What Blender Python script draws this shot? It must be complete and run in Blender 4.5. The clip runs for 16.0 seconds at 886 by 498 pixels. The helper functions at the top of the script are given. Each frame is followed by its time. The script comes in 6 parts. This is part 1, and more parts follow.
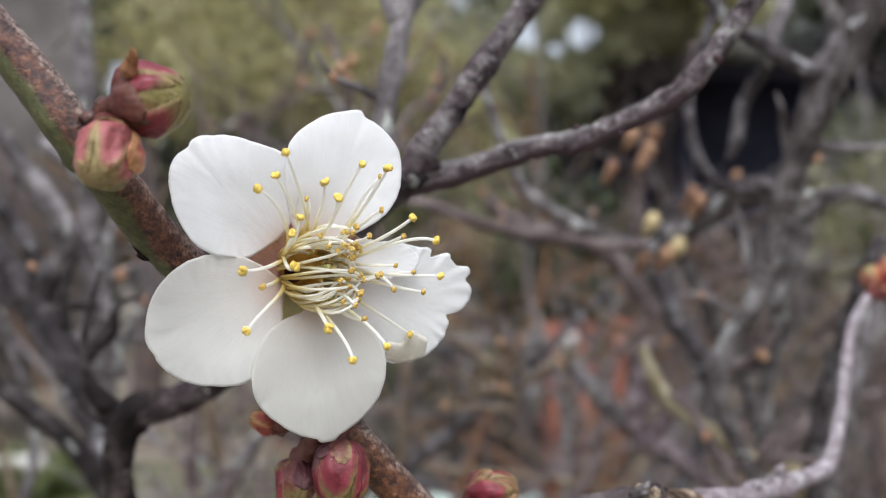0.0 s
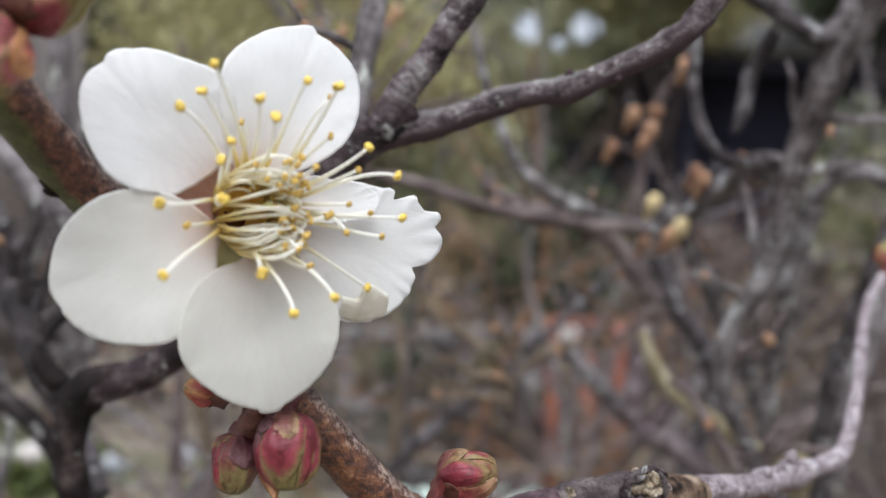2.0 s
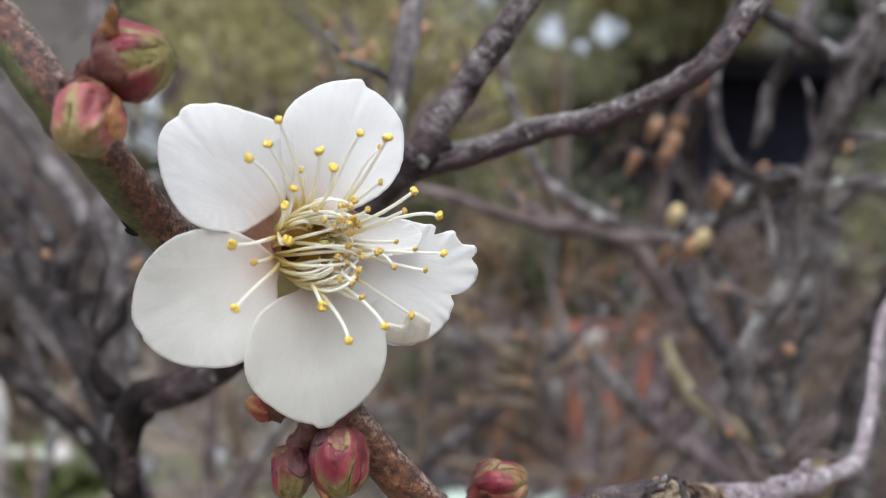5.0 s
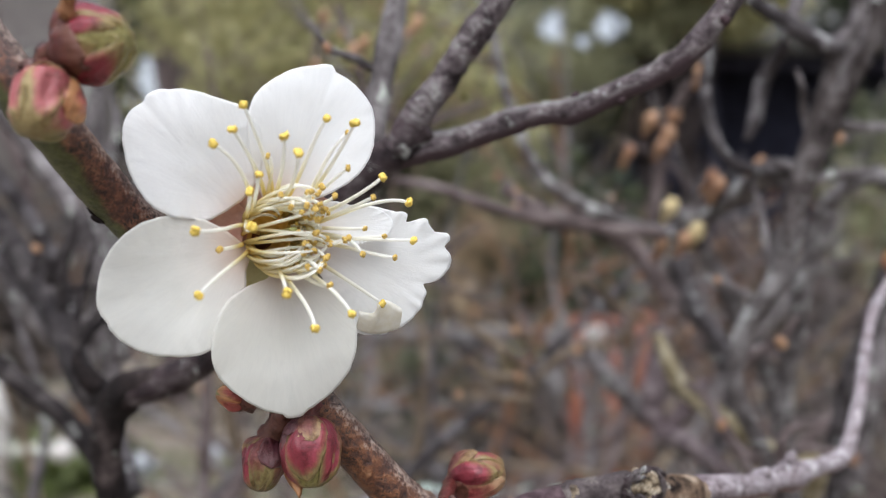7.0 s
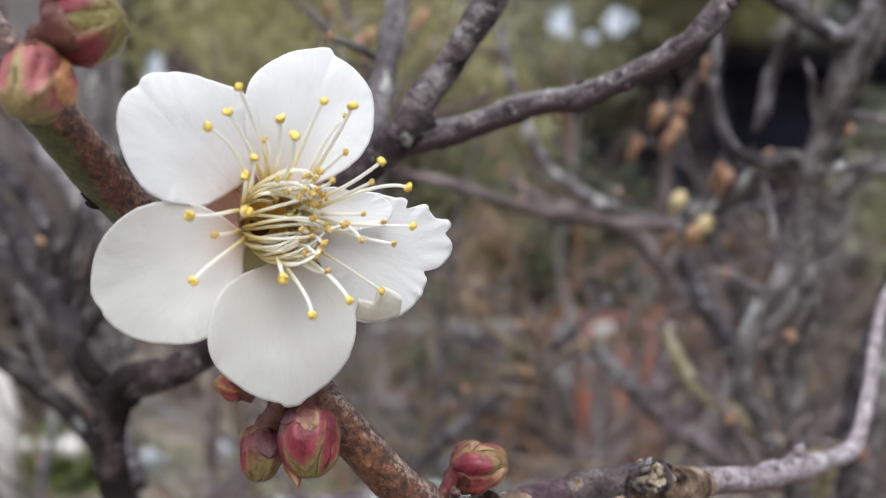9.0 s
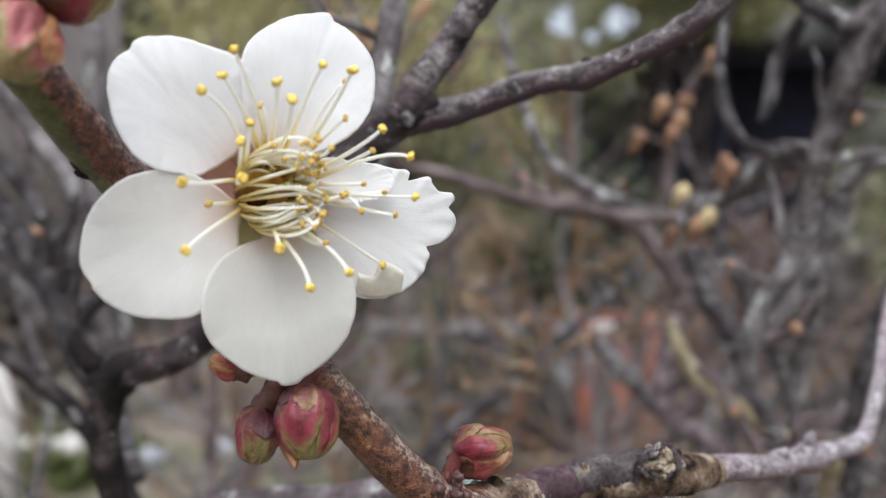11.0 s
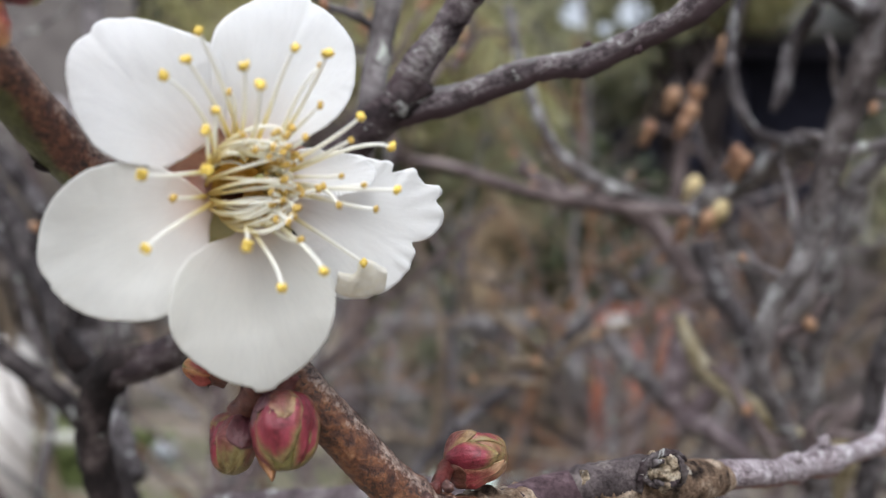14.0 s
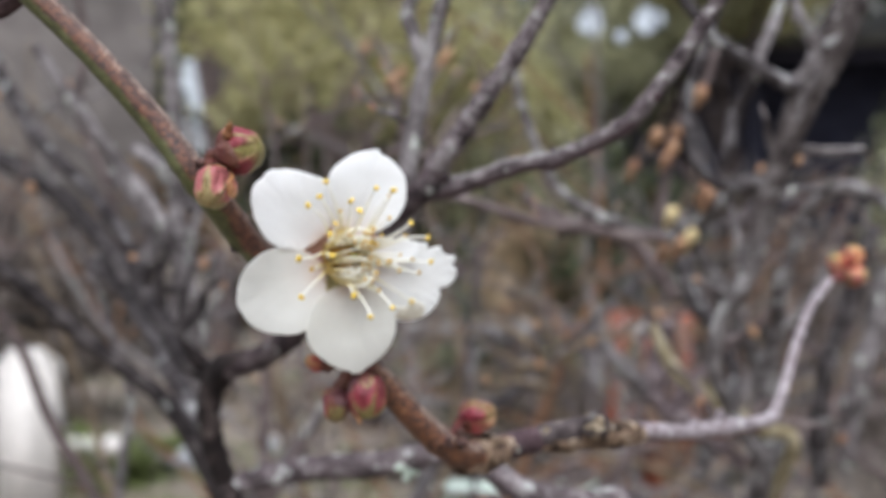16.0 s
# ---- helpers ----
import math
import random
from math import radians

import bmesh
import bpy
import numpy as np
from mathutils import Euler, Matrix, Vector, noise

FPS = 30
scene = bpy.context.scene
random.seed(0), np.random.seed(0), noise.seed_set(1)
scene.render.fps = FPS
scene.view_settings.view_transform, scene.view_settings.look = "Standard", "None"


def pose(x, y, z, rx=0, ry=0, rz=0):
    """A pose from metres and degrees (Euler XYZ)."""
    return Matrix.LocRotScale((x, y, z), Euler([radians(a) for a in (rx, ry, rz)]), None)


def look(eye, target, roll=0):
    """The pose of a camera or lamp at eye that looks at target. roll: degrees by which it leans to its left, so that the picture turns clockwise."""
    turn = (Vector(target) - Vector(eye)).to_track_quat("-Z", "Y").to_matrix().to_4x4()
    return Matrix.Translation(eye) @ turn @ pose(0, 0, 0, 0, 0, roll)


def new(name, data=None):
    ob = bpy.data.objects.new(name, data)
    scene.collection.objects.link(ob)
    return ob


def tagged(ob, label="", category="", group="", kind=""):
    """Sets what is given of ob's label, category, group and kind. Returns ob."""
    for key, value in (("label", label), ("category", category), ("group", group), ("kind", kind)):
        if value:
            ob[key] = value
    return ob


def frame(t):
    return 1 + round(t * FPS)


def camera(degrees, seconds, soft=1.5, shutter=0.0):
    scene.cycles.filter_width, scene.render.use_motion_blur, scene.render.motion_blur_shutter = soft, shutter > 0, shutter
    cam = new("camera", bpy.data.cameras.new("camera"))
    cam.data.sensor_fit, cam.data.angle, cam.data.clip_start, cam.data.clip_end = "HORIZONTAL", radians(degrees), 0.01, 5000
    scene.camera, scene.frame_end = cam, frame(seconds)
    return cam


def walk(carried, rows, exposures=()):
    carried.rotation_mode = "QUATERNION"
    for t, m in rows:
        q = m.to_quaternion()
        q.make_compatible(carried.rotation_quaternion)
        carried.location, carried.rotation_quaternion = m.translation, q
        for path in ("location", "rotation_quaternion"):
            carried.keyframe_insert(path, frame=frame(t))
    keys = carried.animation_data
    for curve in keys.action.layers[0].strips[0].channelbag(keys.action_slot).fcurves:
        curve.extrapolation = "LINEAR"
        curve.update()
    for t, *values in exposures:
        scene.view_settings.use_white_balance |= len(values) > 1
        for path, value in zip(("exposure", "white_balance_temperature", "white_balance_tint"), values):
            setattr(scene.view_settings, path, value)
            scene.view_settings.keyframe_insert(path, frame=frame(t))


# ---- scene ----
# One plum blossom on a bare branch, seen from a hand's width away; K is metres per plan unit.
K = 0.0146
cam = camera(50.2, 16.0, soft=1.05)
cam.data.dof.use_dof = True
cam.data.dof.focus_distance = 0.0775
cam.data.dof.aperture_fstop = 27.5
METRES, EYE, TILT, LEAN, TURN = 8.0 * K, 1.5, 0.0, 0.0, 0.0
ROWS = [
    (0.0, 0.0, 0.0, 0.0, 0.0, 0.0, -0.0),
    (0.5, -0.0009, 0.0306, -0.0127, 0.11, -0.2, -0.14),
    (1.0, 0.0095, 0.0477, -0.01, 0.16, -0.41, -0.29),
    (1.5, 0.011, 0.0653, -0.018, 0.07, -0.46, -0.39),
    (2.0, 0.0233, 0.1011, -0.0337, 0.08, -0.37, -0.4),
    (2.5, 0.0179, 0.1252, -0.0315, 0.18, -0.26, -0.46),
    (3.0, -0.007, 0.0931, -0.007, 0.6, -0.27, -0.48),
    (5.5, 0.0199, 0.0342, -0.0149, 1.53, -0.18, -0.24),
    (6.0, 0.0248, 0.0318, -0.0127, 1.55, -0.33, -0.24),
    (6.5, 0.0322, 0.0402, -0.0206, 1.6, -0.39, -0.21),
    (7.0, 0.0348, 0.0454, -0.02, 1.59, -0.42, -0.16),
    (7.5, 0.0425, 0.0479, -0.0246, 1.63, -0.56, -0.19),
    (8.0, 0.0437, 0.0673, -0.0373, 1.7, -0.62, -0.2),
    (8.5, 0.0438, 0.0815, -0.0401, 1.91, -0.63, -0.19),
    (9.0, 0.04, 0.057, -0.0267, 2.11, -0.65, -0.13),
    (11.5, 0.0372, 0.0881, -0.0507, 2.1, -0.73, -0.25),
    (12.0, 0.0375, 0.0951, -0.0569, 2.06, -0.83, -0.26),
    (12.5, 0.0416, 0.107, -0.063, 2.14, -1.03, -0.3),
    (13.0, 0.0469, 0.1335, -0.0703, 2.44, -1.15, -0.2),
    (13.5, 0.0475, 0.1565, -0.0718, 2.7, -1.14, -0.1),
    (14.0, 0.0523, 0.1214, -0.0426, 2.91, -1.09, -0.05),
    (14.5, 0.0549, 0.0445, -0.0182, 3.21, -0.94, 0.03),
    (15.0, 0.0586, -0.0739, -0.0098, 3.62, -0.74, 0.24),
    (15.5, 0.0601, -0.1893, -0.0168, 3.9, -0.67, 0.23),
    (16.0, 0.0799, -0.3207, 0.0055, 3.99, -0.65, 0.3),
]
walk(cam, [(t, pose(0, 0, EYE, TILT, LEAN, TURN) @ pose(METRES * x, METRES * y, METRES * z, 90 + pitch, roll, yaw)) for t, x, y, z, yaw, pitch, roll in ROWS],
     [(t, e, 6050, 10) for t, e in ((0.0, 0.40), (2.0, 0.42), (2.5, 0.37), (3.0, 0.25), (4.2, 0.32), (5.5, 0.39), (7.0, 0.45), (8.0, 0.49), (9.0, 0.47), (12.0, 0.47), (13.5, 0.52), (14.0, 0.45), (14.5, 0.36), (15.0, 0.40), (15.5, 0.47), (16.0, 0.52))])

# ---- world and light: a bright overcast day ----
world = bpy.data.worlds.new("overcast_sky")
scene.world = world
world.use_nodes = True
wn, wl = world.node_tree.nodes, world.node_tree.links
sky = wn.new("ShaderNodeTexSky")
sky.sky_type = "NISHITA"
sky.sun_disc = False
sky.sun_elevation, sky.sun_rotation = radians(60), radians(195)
sky.air_density, sky.dust_density = 1.0, 4.0
haze = wn.new("ShaderNodeHueSaturation")
haze.inputs["Saturation"].default_value = 0.22
wl.new(sky.outputs[0], haze.inputs["Color"])
wl.new(haze.outputs[0], wn["Background"].inputs["Color"])
wn["Background"].inputs["Strength"].default_value = 0.135

sun = new("sun", bpy.data.lights.new("sun", "SUN"))
sun.data.energy, sun.data.angle, sun.data.color = 1.76, radians(45), (1.0, 0.985, 0.965)
sun.matrix_world = look((0.5, -1.9, 3.4), (0, 0, 0))


# ---- materials ----
def material(name):
    mat = bpy.data.materials.new(name)
    mat.use_nodes = True
    return mat, mat.node_tree.nodes, mat.node_tree.links, mat.node_tree.nodes["Principled BSDF"]


def noise_node(nodes, links, scale, detail=4.0, rough=0.55, coord=None, distortion=0.0):
    n = nodes.new("ShaderNodeTexNoise")
    n.inputs["Scale"].default_value, n.inputs["Detail"].default_value = scale, detail
    n.inputs["Roughness"].default_value, n.inputs["Distortion"].default_value = rough, distortion
    if coord:
        links.new(coord, n.inputs["Vector"])
    return n


def ramp(nodes, links, source, stops):
    r = nodes.new("ShaderNodeValToRGB")
    els = r.color_ramp.elements
    while len(els) < len(stops):
        els.new(0.5)
    for e, (p, c) in zip(els, stops):
        e.position, e.color = p, (*c, 1)
    links.new(source, r.inputs[0])
    return r


def mix(nodes, links, fac, a, b, kind="MIX"):
    m = nodes.new("ShaderNodeMix")
    m.data_type, m.blend_type = "RGBA", kind
    for sock, v in ((m.inputs[0], fac), (m.inputs[6], a), (m.inputs[7], b)):
        if hasattr(v, "links"):
            links.new(v, sock)
        else:
            sock.default_value = v if isinstance(v, float) else (*v, 1)
    return m.outputs[2]


def bump(nodes, links, height, strength, distance, out):
    b = nodes.new("ShaderNodeBump")
    b.inputs["Strength"].default_value, b.inputs["Distance"].default_value = strength, distance
    links.new(height, b.inputs["Height"])
    links.new(b.outputs[0], out.inputs["Normal"])
    return b


def coords(nodes):
    return nodes.new("ShaderNodeTexCoord").outputs["Object"]


def attribute(nodes, name):
    a = nodes.new("ShaderNodeAttribute")
    a.attribute_name = name
    return a


def petal_material():
    mat, nodes, links, out = material("white_petal")
    at = attribute(nodes, "grow")
    sep = nodes.new("ShaderNodeSeparateColor")
    links.new(at.outputs["Color"], sep.inputs[0])
    tint = ramp(nodes, links, sep.outputs[0], [(0.0, (0.74, 0.56, 0.45)), (0.14, (0.85, 0.72, 0.68)), (0.28, (0.935, 0.90, 0.895)), (0.50, (0.940, 0.937, 0.928)), (1.0, (0.945, 0.946, 0.944))])
    c = coords(nodes)
    blotch = noise_node(nodes, links, 260, 3, 0.5, c)
    mott = ramp(nodes, links, blotch.outputs[0], [(0.35, (0.95, 0.945, 0.935)), (0.65, (1, 1, 1))])
    col = mix(nodes, links, 1.0, tint.outputs[0], mott.outputs[0], "MULTIPLY")
    # cream warms some petals and puts the lower ones' shade into the colour
    cream = mix(nodes, links, 1.0, col, (0.925, 0.915, 0.845), "MULTIPLY")
    col = mix(nodes, links, sep.outputs[2], col, cream)
    links.new(col, out.inputs["Base Color"])
    out.inputs["Roughness"].default_value = 0.5
    out.inputs["Specular IOR Level"].default_value = 0.25
    # fine veins that fan out along the petal
    comb = nodes.new("ShaderNodeCombineXYZ")
    links.new(sep.outputs[0], comb.inputs[0])
    links.new(sep.outputs[1], comb.inputs[1])
    m = nodes.new("ShaderNodeMapping")
    m.inputs["Scale"].default_value = (3.6, 36, 1)
    links.new(comb.outputs[0], m.inputs["Vector"])
    veins = noise_node(nodes, links, 1.6, 5, 0.7, m.outputs[0], 1.1)
    crinkle = noise_node(nodes, links, 1500, 4, 0.65, c, 0.8)
    both = mix(nodes, links, 0.45, veins.outputs[0], crinkle.outputs[0])
    b = bump(nodes, links, both, 0.42, 0.00010, out)
    streak = ramp(nodes, links, veins.outputs[0], [(0.38, (0.950, 0.950, 0.952)), (0.56, (1, 1, 1))])
    links.new(mix(nodes, links, 1.0, col, streak.outputs[0], "MULTIPLY"), out.inputs["Base Color"])
    tr = nodes.new("ShaderNodeBsdfTranslucent")
    tr.inputs["Color"].default_value = (0.92, 0.92, 0.92, 1)
    links.new(b.outputs[0], tr.inputs["Normal"])
    ms = nodes.new("ShaderNodeMixShader")
    ms.inputs[0].default_value = 0.41
    links.new(out.outputs[0], ms.inputs[1])
    links.new(tr.outputs[0], ms.inputs[2])
    links.new(ms.outputs[0], nodes["Material Output"].inputs["Surface"])
    return mat


def simple(name, a, b, scale, rough=0.6, bump_d=0.0, spread=(0.35, 0.65), translucent=0.0, detail=5.0):
    """Two colours mingled by a noise of that scale, with a relief of bump_d metres."""
    mat, nodes, links, out = material(name)
    c = coords(nodes)
    n = noise_node(nodes, links, scale, detail, 0.6, c)
    col = ramp(nodes, links, n.outputs[0], [(spread[0], a), (spread[1], b)])
    links.new(col.outputs[0], out.inputs["Base Color"])
    out.inputs["Roughness"].default_value = rough
    if bump_d:
        bump(nodes, links, n.outputs[0], 0.6, bump_d, out)
    if translucent:
        tr = nodes.new("ShaderNodeBsdfTranslucent")
        links.new(col.outputs[0], tr.inputs["Color"])
        ms = nodes.new("ShaderNodeMixShader")
        ms.inputs[0].default_value = translucent
        links.new(out.outputs[0], ms.inputs[1])
        links.new(tr.outputs[0], ms.inputs[2])
        links.new(ms.outputs[0], nodes["Material Output"].inputs["Surface"])
    return mat


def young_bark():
    """Rust-brown, scabby bark: a silvery skin with a painted highlight along the weathered crest, smooth green on the
    other side.
    """
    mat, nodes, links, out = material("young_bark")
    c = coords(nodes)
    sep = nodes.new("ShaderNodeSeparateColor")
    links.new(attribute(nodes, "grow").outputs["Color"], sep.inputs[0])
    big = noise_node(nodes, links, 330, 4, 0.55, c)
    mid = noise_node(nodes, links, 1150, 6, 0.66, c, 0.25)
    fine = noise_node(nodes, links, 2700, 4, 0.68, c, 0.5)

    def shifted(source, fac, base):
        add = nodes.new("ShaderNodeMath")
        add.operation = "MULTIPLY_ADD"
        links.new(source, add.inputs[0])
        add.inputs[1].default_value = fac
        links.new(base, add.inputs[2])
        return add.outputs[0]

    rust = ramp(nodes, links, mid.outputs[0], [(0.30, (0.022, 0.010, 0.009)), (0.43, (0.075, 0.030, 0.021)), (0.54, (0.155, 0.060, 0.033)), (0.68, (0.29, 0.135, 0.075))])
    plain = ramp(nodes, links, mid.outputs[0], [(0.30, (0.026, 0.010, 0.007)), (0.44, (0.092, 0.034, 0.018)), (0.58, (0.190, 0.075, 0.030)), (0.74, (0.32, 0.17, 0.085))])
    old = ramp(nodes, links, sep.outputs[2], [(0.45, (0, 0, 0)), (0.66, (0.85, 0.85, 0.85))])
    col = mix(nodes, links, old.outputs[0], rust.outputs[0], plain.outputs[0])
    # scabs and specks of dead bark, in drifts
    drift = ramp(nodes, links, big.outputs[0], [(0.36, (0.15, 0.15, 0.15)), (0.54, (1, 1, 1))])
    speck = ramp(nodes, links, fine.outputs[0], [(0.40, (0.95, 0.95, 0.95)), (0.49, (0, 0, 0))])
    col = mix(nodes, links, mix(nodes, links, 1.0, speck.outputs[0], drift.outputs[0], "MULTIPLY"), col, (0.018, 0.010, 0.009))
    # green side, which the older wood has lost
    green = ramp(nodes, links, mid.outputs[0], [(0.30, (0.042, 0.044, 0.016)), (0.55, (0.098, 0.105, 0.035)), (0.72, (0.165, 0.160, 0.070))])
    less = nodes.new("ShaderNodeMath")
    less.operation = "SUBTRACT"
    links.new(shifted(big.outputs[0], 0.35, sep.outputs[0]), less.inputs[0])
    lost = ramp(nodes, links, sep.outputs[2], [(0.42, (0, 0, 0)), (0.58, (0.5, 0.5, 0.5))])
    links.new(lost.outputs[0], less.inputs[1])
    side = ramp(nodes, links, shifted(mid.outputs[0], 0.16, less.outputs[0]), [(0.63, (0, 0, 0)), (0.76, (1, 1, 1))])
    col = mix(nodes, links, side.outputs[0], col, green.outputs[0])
    # the silvery skin of the crest, broken into flecks that also paint its highlight
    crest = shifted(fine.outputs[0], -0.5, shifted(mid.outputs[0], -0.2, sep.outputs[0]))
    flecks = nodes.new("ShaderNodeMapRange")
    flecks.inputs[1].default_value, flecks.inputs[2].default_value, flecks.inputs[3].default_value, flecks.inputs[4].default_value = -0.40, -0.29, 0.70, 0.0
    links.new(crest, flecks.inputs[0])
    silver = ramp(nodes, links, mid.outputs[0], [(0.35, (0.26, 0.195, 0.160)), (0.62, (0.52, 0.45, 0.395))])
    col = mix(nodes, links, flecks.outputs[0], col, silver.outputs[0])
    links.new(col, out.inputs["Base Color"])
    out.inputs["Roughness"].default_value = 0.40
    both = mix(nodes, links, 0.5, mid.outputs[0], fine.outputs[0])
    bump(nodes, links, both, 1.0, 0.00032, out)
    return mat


def old_bark(name, dark, mid, pale, patch, scale=240.0, lichen=(0.46, 0.48, 0.43), relief=0.0004, under=None, under_at=0.86, crown=0.0):
    """Weathered bark: dark and mid tones, a grey skin and pale lichen over part of it (patch: 0 to 1)."""
    mat, nodes, links, out = material(name)
    c = coords(nodes)
    big = noise_node(nodes, links, scale, 5, 0.6, c)
    fine = noise_node(nodes, links, scale * 7, 6, 0.7, c)
    col = ramp(nodes, links, big.outputs[0], [(0.32, dark), (0.52, mid), (0.68, pale)]).outputs[0]
    fr = ramp(nodes, links, fine.outputs[0], [(0.36, (0.45, 0.42, 0.42)), (0.58, (1.0, 1.0, 1.0))])
    col = mix(nodes, links, 1.0, col, fr.outputs[0], "MULTIPLY")
    lich = noise_node(nodes, links, scale * 1.3, 6, 0.7, c, 0.4)
    lr = ramp(nodes, links, lich.outputs[0], [(0.66 - 0.2 * patch, (0, 0, 0)), (0.72 - 0.2 * patch, (1, 1, 1))])
    col = mix(nodes, links, lr.outputs[0], col, lichen)
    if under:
        # one side takes the under colour, with an uneven edge
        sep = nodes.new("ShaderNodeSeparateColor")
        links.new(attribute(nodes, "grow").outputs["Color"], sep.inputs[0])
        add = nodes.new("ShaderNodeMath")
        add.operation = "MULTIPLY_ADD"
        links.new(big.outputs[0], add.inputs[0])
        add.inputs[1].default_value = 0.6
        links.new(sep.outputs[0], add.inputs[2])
        # long streaks of weathered skin
        comb = nodes.new("ShaderNodeCombineXYZ")
        for k_, fac in ((0, 15.0), (2, 46.0)):
            mul = nodes.new("ShaderNodeMath")
            mul.operation = "MULTIPLY"
            mul.inputs[1].default_value = fac
            links.new(sep.outputs[k_], mul.inputs[0])
            links.new(mul.outputs[0], comb.inputs[k_])
        streak = noise_node(nodes, links, 1.0, 5, 0.7, comb.outputs[0], 0.6)
        st = ramp(nodes, links, streak.outputs[0], [(0.36, (0.42, 0.38, 0.39)), (0.52, (1, 1, 1)), (0.66, (1.35, 1.35, 1.35))])
        col = mix(nodes, links, 1.0, col, st.outputs[0], "MULTIPLY")
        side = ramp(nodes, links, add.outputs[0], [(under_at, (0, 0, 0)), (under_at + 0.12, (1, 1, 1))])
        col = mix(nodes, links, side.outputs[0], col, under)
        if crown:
            # the opposite crest takes the lichen colour, by the share crown
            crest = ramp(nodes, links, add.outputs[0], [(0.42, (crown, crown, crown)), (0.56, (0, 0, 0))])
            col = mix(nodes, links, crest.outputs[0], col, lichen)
    links.new(col, out.inputs["Base Color"])
    out.inputs["Specular IOR Level"].default_value = 0.2
    out.inputs["Roughness"].default_value = 0.85
    bump(nodes, links, fine.outputs[0], 1.0, relief, out)
    return mat


def bud_material(name, heart, flank, rim, shift=0.0):
    """A bud's coat: heart colour in the middle of each scale, flank towards its edge, a thin pale rim."""
    mat, nodes, links, out = material(name)
    c = coords(nodes)
    rnd = nodes.new("ShaderNodeObjectInfo").outputs["Random"]
    at = nodes.new("ShaderNodeSeparateColor")
    links.new(attribute(nodes, "grow").outputs["Color"], at.inputs[0])
    off = nodes.new("ShaderNodeVectorMath")
    off.operation = "MULTIPLY_ADD"
    links.new(c, off.inputs[0])
    off.inputs[1].default_value = (1, 1, 1)
    links.new(rnd, off.inputs[2])
    soft = noise_node(nodes, links, 420, 4, 0.6, off.outputs[0], 0.6)
    fine = noise_node(nodes, links, 2600, 4, 0.65, c)
    # streaks from foot to tip
    comb = nodes.new("ShaderNodeCombineXYZ")
    links.new(at.outputs[1], comb.inputs[0])
    links.new(at.outputs[2], comb.inputs[1])
    links.new(rnd, comb.inputs[2])
    streak = noise_node(nodes, links, 9, 4, 0.6, comb.outputs[0], 0.4)
    add = nodes.new("ShaderNodeMath")
    add.operation = "MULTIPLY_ADD"
    links.new(soft.outputs[0], add.inputs[0])
    add.inputs[1].default_value = 0.95
    links.new(at.outputs[0], add.inputs[2])
    add2 = nodes.new("ShaderNodeMath")
    add2.operation = "MULTIPLY_ADD"
    links.new(streak.outputs[0], add2.inputs[0])
    add2.inputs[1].default_value = 0.35
    links.new(add.outputs[0], add2.inputs[2])
    scale_ = nodes.new("ShaderNodeMath")
    scale_.operation = "MULTIPLY"
    scale_.inputs[1].default_value = 0.5
    links.new(add2.outputs[0], scale_.inputs[0])
    deep = tuple(0.72 * v for v in heart)
    half = tuple(0.5 * (p + q) for p, q in zip(heart, flank))
    col = ramp(nodes, links, scale_.outputs[0], [(0.22 + shift, deep), (0.38 + shift, heart), (0.50 + shift, half), (0.58 + shift, flank), (0.80 + shift, flank), (0.96 + shift, rim)]).outputs[0]
    fr = ramp(nodes, links, fine.outputs[0], [(0.3, (0.74, 0.72, 0.70)), (0.65, (1.0, 1.0, 1.0))])
    col = mix(nodes, links, 1.0, col, fr.outputs[0], "MULTIPLY")
    blot = noise_node(nodes, links, 1000, 5, 0.65, off.outputs[0], 0.5)
    br = ramp(nodes, links, blot.outputs[0], [(0.34, (0.50, 0.40, 0.36)), (0.50, (1, 1, 1))])
    col = mix(nodes, links, 1.0, col, br.outputs[0], "MULTIPLY")
    links.new(col, out.inputs["Base Color"])
    out.inputs["Roughness"].default_value = 0.30
    out.inputs["Specular IOR Level"].default_value = 0.34
    out.inputs["Subsurface Weight"].default_value = 0.15
    out.inputs["Subsurface Radius"].default_value = (0.0006, 0.0003, 0.0002)
    bump(nodes, links, mix(nodes, links, 0.5, streak.outputs[0], fine.outputs[0]), 0.6, 0.00036, out)
    return mat


def filament_material():
    """Ivory, golden green towards the foot."""
    mat, nodes, links, out = material("filament")
    sep = nodes.new("ShaderNodeSeparateColor")
    links.new(attribute(nodes, "grow").outputs["Color"], sep.inputs[0])
    col = ramp(nodes, links, sep.outputs[2], [(0.0, (0.70, 0.52, 0.13)), (0.28, (0.86, 0.75, 0.38)), (0.56, (0.975, 0.96, 0.87)), (1.0, (0.99, 0.985, 0.95))])
    links.new(col.outputs[0], out.inputs["Base Color"])
    out.inputs["Roughness"].default_value = 0.45
    tr = nodes.new("ShaderNodeBsdfTranslucent")
    links.new(col.outputs[0], tr.inputs["Color"])
    ms = nodes.new("ShaderNodeMixShader")
    ms.inputs[0].default_value = 0.5
    links.new(out.outputs[0], ms.inputs[1])
    links.new(tr.outputs[0], ms.inputs[2])
    links.new(ms.outputs[0], nodes["Material Output"].inputs["Surface"])
    return mat


